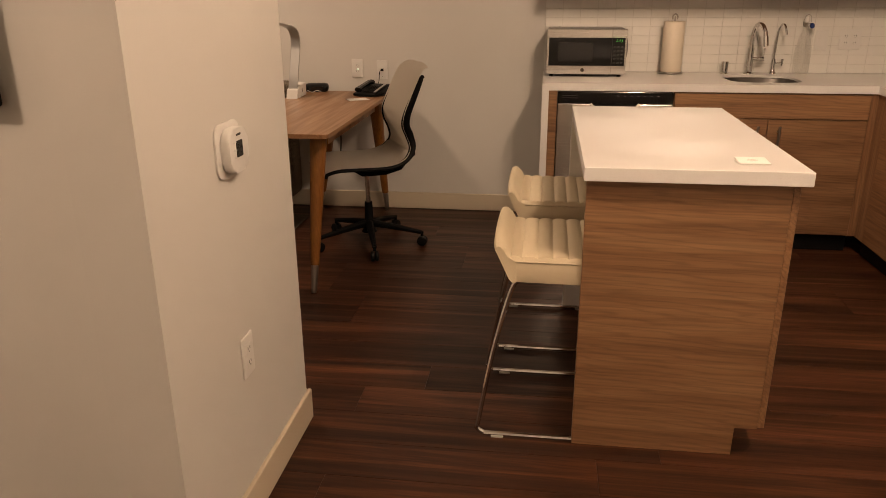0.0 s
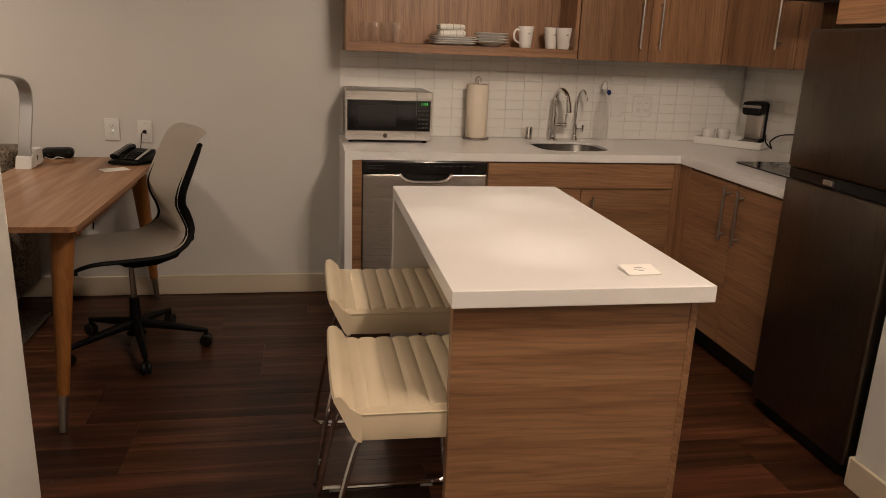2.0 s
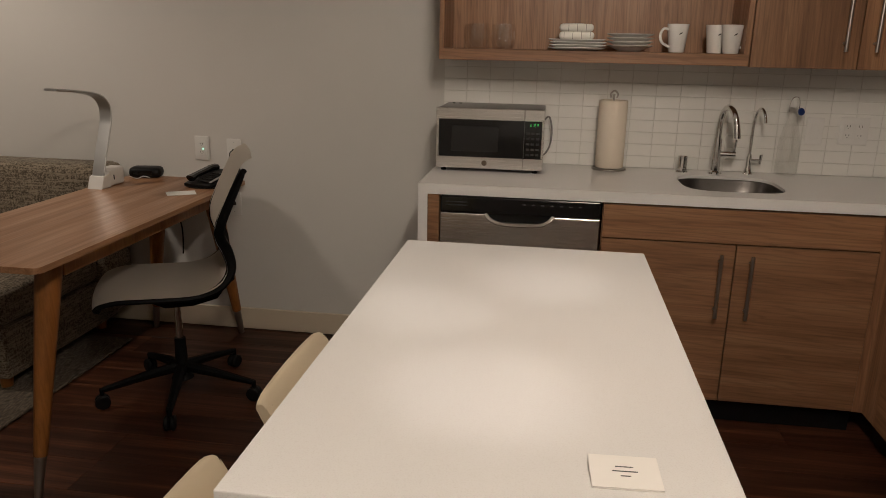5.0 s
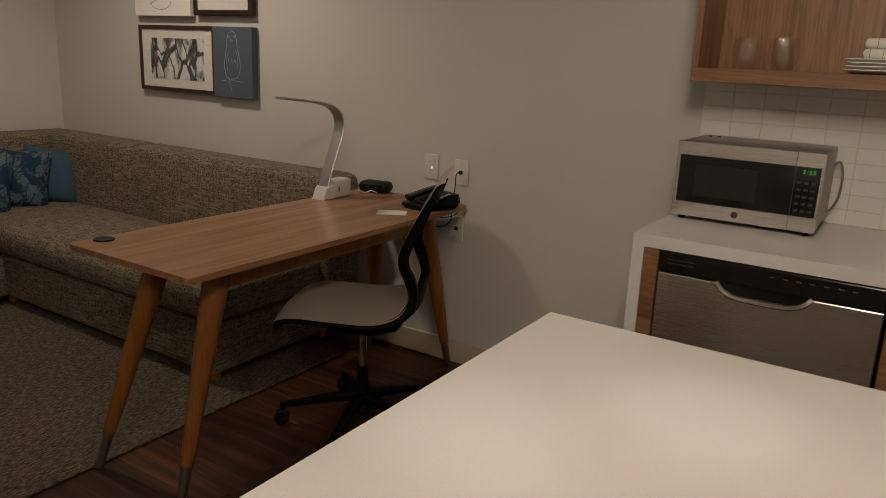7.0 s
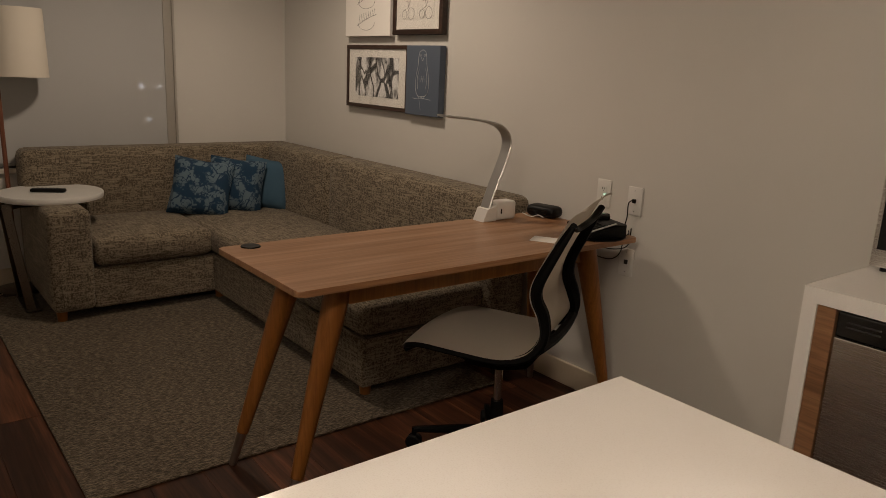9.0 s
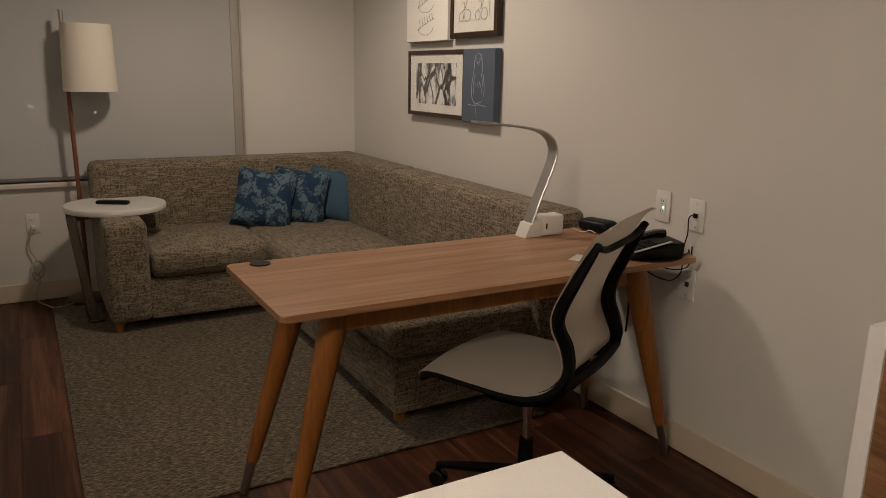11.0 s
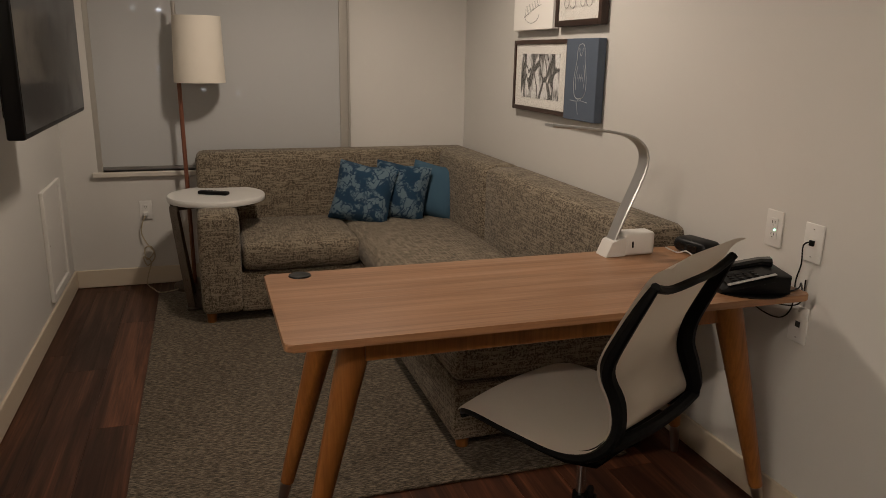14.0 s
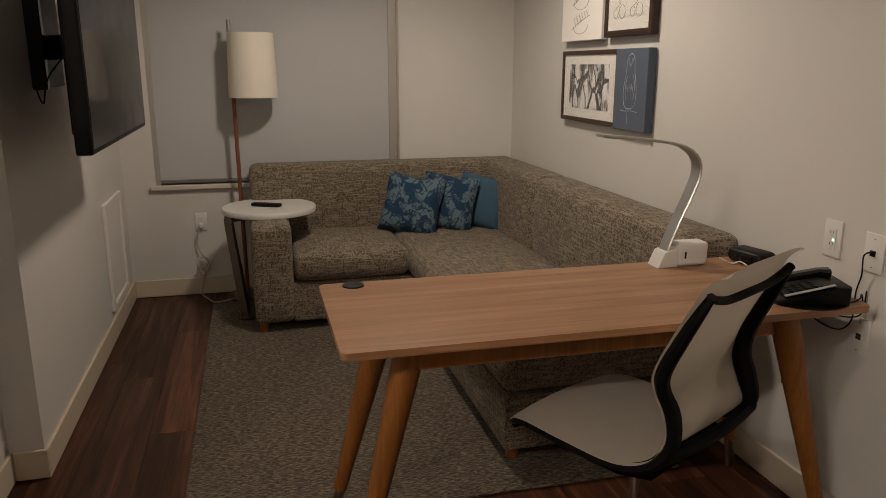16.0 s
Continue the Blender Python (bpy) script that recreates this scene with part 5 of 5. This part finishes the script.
part("power_cord", tube(smooth_path([(0.444, 0.27, 0.20), (0.462, 0.265, 0.215), (0.476, 0.262, 0.17), (0.474, 0.262, 0.10), (0.458, 0.268, 0.06), (0.444, 0.272, 0.045)], 6), 0.004, 8), plain("cord_grey", (0.2, 0.19, 0.18), 0.5), mw, "looped grey power cord", True)

towel = thing("paper_towel_holder", (0.748, 5.19, CZ), "paper towel roll on a wire countertop holder", "paper towels")
part("base_ring", tube([(0.07 * math.cos(radians(a)), 0.07 * math.sin(radians(a)), 0.006) for a in range(0, 361, 15)], 0.005, 8), NICKEL, towel, "round wire base", True)
part("spokes", tube([(-0.07, 0, 0.006), (0.07, 0, 0.006)], 0.004, 6), NICKEL, towel, "", True)
part("rod", tube([(0, 0, 0.006), (0, 0, 0.325)], 0.004, 8), NICKEL, towel, "", True)
part("finial", tube(smooth_path([(-0.012, 0, 0.308), (-0.014, 0, 0.325), (0, 0, 0.338), (0.014, 0, 0.325), (0.012, 0, 0.308)], 5), 0.004, 8), NICKEL, towel, "looped wire top", True)
part("roll", lathe([(0.02, 0.012), (0.058, 0.012), (0.0605, 0.016), (0.0605, 0.294), (0.058, 0.298), (0.02, 0.298), (0.02, 0.012)], 40), plain("towel_paper", (0.74, 0.66, 0.54), 0.9, 0, 0.3), towel, "white paper roll", True)

def chrome_part(parent, name, bm, label=""):
    return part(name, bm, CHROME, parent, label, True)


cap = thing("air_gap_cap", (1.062, 5.219, CZ), "short chrome air gap cap on the counter", "tap fitting")
chrome_part(cap, "cap", lathe([(0.0, 0.07), (0.019, 0.07), (0.021, 0.066), (0.021, 0.0), (0.0, 0.0)], 20))
chrome_part(cap, "collar", lathe([(0.021, 0.006), (0.026, 0.004), (0.027, 0.0), (0.021, 0.0)], 20))
tap = thing("kitchen_faucet", (1.197, 5.205, CZ), "chrome gooseneck kitchen faucet with a side lever", "faucet")
chrome_part(tap, "body", lathe([(0.0, 0.15), (0.017, 0.15), (0.018, 0.10), (0.02, 0.015), (0.028, 0.008), (0.029, 0.0), (0.0, 0.0)], 20))
chrome_part(tap, "spout", tube(smooth_path([(0, 0, 0.14), (0, 0, 0.21), (0.004, -0.012, 0.255), (0.014, -0.045, 0.283), (0.027, -0.085, 0.275), (0.036, -0.11, 0.245), (0.04, -0.118, 0.215)], 6), 0.0125, 12))
chrome_part(tap, "spray_head", tube([(0.04, -0.118, 0.222), (0.0425, -0.123, 0.195), (0.045, -0.127, 0.165)], 0.0155, 14, scales=[0.85, 1.0, 1.05]))
chrome_part(tap, "valve", tube([(0.0, 0.0, 0.085), (0.075, -0.01, 0.085)], 0.013, 12))
chrome_part(tap, "lever", tube([(0.068, -0.01, 0.09), (0.07, -0.012, 0.125), (0.071, -0.014, 0.15)], 0.005, 10, scales=[0.9, 1.0, 1.4]))
tap2 = thing("filter_faucet", (1.339, 5.235, CZ), "slim chrome filtered water faucet beside the sink", "faucet")
chrome_part(tap2, "body", lathe([(0.0, 0.085), (0.010, 0.085), (0.012, 0.07), (0.011, 0.03), (0.016, 0.012), (0.021, 0.006), (0.022, 0.0), (0.0, 0.0)], 20))
chrome_part(tap2, "spout", tube(smooth_path([(0, 0, 0.08), (0.002, -0.002, 0.21), (0.006, -0.014, 0.26), (0.014, -0.042, 0.282), (0.022, -0.07, 0.265), (0.027, -0.085, 0.225)], 6), 0.0058, 10))
chrome_part(tap2, "valve", tube([(0, 0, 0.06), (0.045, -0.005, 0.06)], 0.0055, 10))
chrome_part(tap2, "lever", tube([(0.045, -0.005, 0.045), (0.046, -0.006, 0.085)], 0.006, 10, scales=[0.8, 1.2]))

bottle = thing("glass_bottle", (1.490, 5.225, CZ), "clear glass swing-top water bottle with a blue seal", "bottle")
part("glass", lathe([(0.0, 0.003), (0.038, 0.003), (0.044, 0.01), (0.044, 0.11), (0.042, 0.15), (0.03, 0.205), (0.018, 0.245), (0.015, 0.28), (0.017, 0.29)], 32), CLEAR, bottle, "", True)
part("stopper", lathe([(0.0, 0.325), (0.008, 0.324), (0.012, 0.315), (0.012, 0.297), (0.016, 0.29), (0.0, 0.29)], 16), WHITEPLASTIC, bottle, "", True)
part("wire_bail", tube(smooth_path([(-0.017, 0, 0.27), (-0.02, -0.004, 0.295), (-0.013, -0.012, 0.325), (0, -0.015, 0.332), (0.013, -0.012, 0.325), (0.02, -0.004, 0.295), (0.017, 0, 0.27)], 5), 0.0018, 6), CHROME, bottle, "", True)
part("blue_seal", lathe([(0.0, 0.0), (0.014, 0.0), (0.016, 0.004), (0.014, 0.009), (0.0, 0.009)], 18), plain("blue_rubber", (0.01, 0.03, 0.14), 0.5), bottle, "dark blue round seal", True).matrix_basis = pose(0.022, -0.018, 0.272, 80, 0, 30)

tray = thing("coffee_tray", (2.262, 5.10, CZ), "white rectangular serving tray in the counter corner", "tray", "", -50)
bm = bmesh.new()
TW, TD = 0.19, 0.115
add_box(bm, (-TW, -TD, 0.002), (TW, TD, 0.008))
for lo, hi in (((-TW, -TD, 0.008), (TW, -TD + 0.008, 0.042)), ((-TW, TD - 0.008, 0.008), (TW, TD, 0.042)), ((-TW, -TD + 0.008, 0.008), (-TW + 0.008, TD - 0.008, 0.042)), ((TW - 0.008, -TD + 0.008, 0.008), (TW, TD - 0.008, 0.042))):
    add_box(bm, lo, hi)
part("body", bm, WHITEPLASTIC, tray)
M = pose(2.262, 5.10, CZ + 0.008, 0, 0, -50)
cof = thing("coffee_maker", (0, 0, 0), "small black and silver single-serve coffee maker", "coffee maker")
cof.matrix_basis = M @ pose(0.10, 0.02, 0.0)
part("base", prism(round_rect(-0.055, -0.10, 0.055, 0.075, 0.02), 0.001, 0.03, 2, 0.004), BLACK, cof, "", True)
part("column", rbox((-0.052, -0.015, 0.03), (0.052, 0.078, 0.225), 0.014, inner=1), NICKEL, cof, "silver column", True)
part("rear_tank", rbox((0.02, 0.0, 0.02), (0.062, 0.09, 0.245), 0.014, inner=1), BLACK, cof, "black water tank", True)
part("head", rbox((-0.056, -0.095, 0.175), (0.056, 0.075, 0.25), 0.02, inner=2), BLACK, cof, "black brewing head", True)
part("head_band", box((-0.05, -0.0965, 0.216), (0.05, -0.09, 0.232), 0.002), NICKEL, cof)
part("drip_tray", box((-0.04, -0.09, 0.03), (0.04, -0.02, 0.036), 0.001), NICKEL, cof)
cord("black coffee maker cord coiled on the counter", [(2.41 - 0.05, 5.03, CZ + 0.03), (2.35, 4.95, CZ + 0.06), (2.33, 4.90, CZ + 0.085), (2.31, 4.86, CZ + 0.05), (2.33, 4.83, CZ + 0.02), (2.35, 4.88, CZ + 0.05), (2.355, 4.82, CZ + 0.09), (2.36, 4.72, CZ + 0.11), (2.365, 4.62, CZ + 0.115)], BLACK, 0.004)
tagged(part("power_plug", rbox((2.345, 4.56, CZ + 0.10), (2.385, 4.62, CZ + 0.13), 0.008, inner=1), BLACK, None, "", True), "black plug at the end of the coffee maker cord", "plug")
for i, (x, y, lab) in enumerate(((-0.13, -0.055, "white ceramic cup on the coffee tray"), (-0.075, 0.03, "white ceramic cup on the coffee tray"))):
    cup = thing("cup", (0, 0, 0), lab, "cup", "cups on the tray")
    cup.matrix_basis = M @ pose(x, y, 0.001)
    part("bowl", lathe([(0.0, 0.0), (0.026, 0.0), (0.034, 0.03), (0.037, 0.075), (0.034, 0.075), (0.031, 0.03), (0.0, 0.006)], 24), CERAMIC, cup, "", True)
for i in range(3):
    sachet = tagged(part("sachet_packet", rbox((-0.03, -0.006, 0), (0.03, 0.006, 0.07 - 0.008 * i), 0.003, inner=1), PAPER), "small paper sachet standing in the tray", "packet", "sachets on the tray")
    sachet.matrix_basis = M @ pose(-0.155 + 0.02 * i, 0.02 + 0.022 * i, 0.001, -8, 0, 10 * i)

# ---- on the shelf ----
SHZ = UZ + 0.0455


def tumbler(x, y):
    g = thing("drinking_glass", (x, y, SHZ), "clear stemless drinking glass on the shelf", "glass", "glasses on the shelf")
    part("glass", lathe([(0.0, 0.001), (0.022, 0.001), (0.033, 0.015), (0.041, 0.045), (0.040, 0.07), (0.034, 0.10)], 28), CLEAR, g, "", True)


for x, y in ((0.175, 5.08), (0.285, 5.07), (0.135, 5.20), (0.25, 5.20)):
    tumbler(x, y)
for i in range(4):
    pl = thing("square_plate", (0.575, 5.10, SHZ + 0.0005 + i * 0.0105), "white square ceramic plate in a stack", "plate", "stack of square plates", 2.0 * ((i * 7) % 3 - 1))
    bm = bmesh.new()
    prev = None
    for h, z in ((0.07, 0.0), (0.09, 0.003), (0.112, 0.010), (0.112, 0.0125), (0.09, 0.006), (0.07, 0.004)):
        ring = [bm.verts.new((a, b, z)) for a, b in round_rect(-h, -h, h, h, 0.012, 3)]
        if prev:
            for k in range(len(ring)):
                bm.faces.new([prev[k], prev[(k + 1) % len(ring)], ring[(k + 1) % len(ring)], ring[k]])
        else:
            bm.faces.new(ring[::-1])
        prev = ring
    bm.faces.new(prev)
    part("dish", bm, CERAMIC, pl, "", True)
CHECK, _nt, _b = material("checked_towel", (0.7, 0.68, 0.62), 0.95)
_w = _nt.nodes.new("ShaderNodeTexBrick")
_w.inputs["Color1"].default_value = _w.inputs["Color2"].default_value = (0.72, 0.70, 0.64, 1)
_w.inputs["Mortar"].default_value = (0.16, 0.14, 0.12, 1)
_w.inputs["Scale"].default_value, _w.inputs["Mortar Size"].default_value = 9.0, 0.012
_w.offset = 0.0
_nt.links.new(coords(_nt, (1.6, 1, 1)), _w.inputs["Vector"])
_nt.links.new(_w.outputs["Color"], _b.inputs["Base Color"])
for k in range(2):
    dz = 0.045 + k * 0.03
    tw = tagged(part("folded_towel", rbox((0.50, 5.045, SHZ + dz), (0.64 - 0.004 * k, 5.17, SHZ + dz + 0.029), 0.013, (0, 0, 0.003), 3), CHECK, None, "", True), "folded white checked dish towel on the plates", "towel", "folded towels")
for i in range(4):
    bo = thing("shallow_bowl", (0.785, 5.095, SHZ + 0.0005 + i * 0.0145), "white round shallow ceramic bowl in a stack", "bowl", "stack of bowls")
    part("dish", lathe([(0.0, 0.002), (0.042, 0.0), (0.047, 0.003), (0.07, 0.014), (0.092, 0.0225), (0.093, 0.025), (0.089, 0.0255), (0.068, 0.018), (0.045, 0.007), (0.0, 0.005)], 36), CERAMIC, bo, "", True)


def mug(x, y, rz):
    mg = thing("mug", (x, y, SHZ), "white tapered ceramic mug with a small dark mark", "mug", "mugs on the shelf", rz)
    part("body", lathe([(0.0, 0.0005), (0.028, 0.0005), (0.031, 0.005), (0.042, 0.106), (0.0425, 0.110), (0.0385, 0.110), (0.0275, 0.008), (0.0, 0.006)], 32), CERAMIC, mg, "", True)
    part("handle", tube(smooth_path([(0.036, 0, 0.088), (0.058, 0, 0.092), (0.071, 0, 0.07), (0.064, 0, 0.04), (0.033, 0, 0.022)], 6), 0.0055, 8), CERAMIC, mg, "", True)
    ang = radians(-90 - rz + 8)
    m = part("mark", prism([(-0.007, -0.004), (0.0, 0.0025), (0.008, 0.006), (0.004, -0.002)], -0.0006, 0.0006, 1), SLOT, mg)
    m.matrix_basis = pose(0.0395 * math.cos(ang), 0.0395 * math.sin(ang), 0.073, -6, 0, -rz + 8)
    return mg


mug(0.968, 5.085, 195)
mug(1.175, 5.075, 350)
mug(1.125, 5.13, 100)

# ---- on the island ----
card = thing("tent_card", (0.607, 2.716, IZ), "small folded white paper tent card on the island", "card", "", 3)
card.scale = (0.62, 0.62, 0.62)
bm = bmesh.new()
add_box(bm, (-0.068, -0.05, 0.0008), (0.068, 0.05, 0.002))
part("lower_leaf", bm, PAPER, card)
lf = part("upper_leaf", box((-0.068, 0.0, 0.0), (0.068, 0.10, 0.0012)), PAPER, card)
lf.matrix_basis = pose(0, -0.05, 0.004, 6)
for k, w in enumerate((0.02, 0.05, 0.035)):
    ln = part("printed_line", box((-w / 2, 0.035 + k * 0.014, 0.0013), (w / 2, 0.038 + k * 0.014, 0.0017)), INK, card)
    ln.matrix_basis = pose(0, -0.05, 0.004, 6)

# ---- lights far outside ----
CITY = glow("distant_street_light", (0.9, 0.95, 1.0), 28)
FAINT = glow("faint_street_light", (0.9, 0.95, 1.0), 8)
for y, z, far in ((0.72, 3.44, CITY), (1.88, 3.36, CITY), (1.67, 0.56, FAINT), (3.77, -0.48, FAINT), (5.5, -0.66, FAINT), (6.5, -0.82, FAINT), (14.8, -0.18, CITY), (15.7, -0.17, CITY), (15.1, -1.9, FAINT)):
    st = tagged(part("street_light", lathe([(0.0, -0.13), (0.10, -0.075), (0.13, 0.0), (0.10, 0.075), (0.0, 0.13)], 12, (-40, y, z)), far), "distant glowing street light outside the window", "street light", "distant lights")
    st["kind"] = "structure"

# ---- tiled backsplash ----
splash = tagged(part("backsplash", box((0.0, NY - 0.005, CZ + 0.001), (EX - 0.006, NY - 0.0005, UZ - 0.002)), GROUT), "white stacked ceramic tile backsplash", "backsplash", "", "structure")
TWD, THT = 0.1035, 0.0525
tile_data = None
for i in range(23):
    for k in range(10):
        x, z = 0.002 + i * TWD, CZ + 0.0015 + k * THT
        w, h = min(TWD, EX - 0.008 - x) - 0.0019, min(THT, UZ - 0.003 - z) - 0.0019
        if w < 0.01 or h < 0.005:
            continue
        if w < TWD - 0.002 or h < THT - 0.002:
            part("tile", box((0, -0.004, 0), (w, 0, h), 0.0008), TILE, splash).matrix_basis = pose(x, NY - 0.0045, z)
            continue
        if tile_data is None:
            ob = part("tile", box((0, -0.004, 0), (w, 0, h), 0.0008), TILE, splash)
            tile_data = ob.data
        else:
            ob = new("tile", tile_data)
            ob.parent = splash
        ob.matrix_basis = pose(x, NY - 0.0045, z)
splash2 = tagged(part("backsplash_side", box((EX - 0.005, 3.72, CZ + 0.001), (EX - 0.0005, NY - 0.01, 1.65)), GROUT), "white stacked ceramic tile on the side wall", "backsplash", "", "structure")
bm = bmesh.new()
for i in range(15):
    for k in range(15):
        y, z = NY - 0.012 - (i + 1) * TWD, CZ + 0.0015 + k * THT
        if y > 4.39 and z + THT > UZ - 0.003:
            continue
        add_box(bm, (EX - 0.0085, y, z), (EX - 0.0045, y + TWD - 0.0019, z + THT - 0.0019), 0.0)
tagged(part("tiles", bm, TILE, splash2), kind="stuff")

# ---- floor ----
floor = tagged(part("floor", box((WX - 0.15, BACK - 0.15, -0.12), (EX + 0.15, NY + 0.15, -0.006)), BLACK), "dark walnut-look plank floor", "floor", "", "structure")
PW, PL = 0.18, 1.22
plank_mesh = {}


def plank(x0, x1, y0, y1):
    key = (round(x1 - x0, 3), round(y1 - y0, 3))
    if key not in plank_mesh:
        bm = box((0, 0, -0.005), (key[0] - 0.0006, key[1] - 0.0006, 0.0), 0.0005)
        first = part("plank", bm, FLOORWOOD, floor)
        plank_mesh[key] = first.data
        ob = first
    else:
        ob = new("plank", plank_mesh[key])
        ob.parent = floor
    ob.matrix_basis = pose(x0, y0, 0)


rng = random.Random(4)
y = BACK - 0.1
while y < NY:
    x = WX - 0.1 - rng.choice((0.0, 0.2, 0.4, 0.6, 0.8, 1.0)) 
    while x < EX:
        a, b = max(x, WX - 0.1), min(x + PL, EX + 0.1)
        if b - a > 0.05:
            plank(a, b, y, min(y + PW, NY + 0.1))
        x += PL
    y += PW
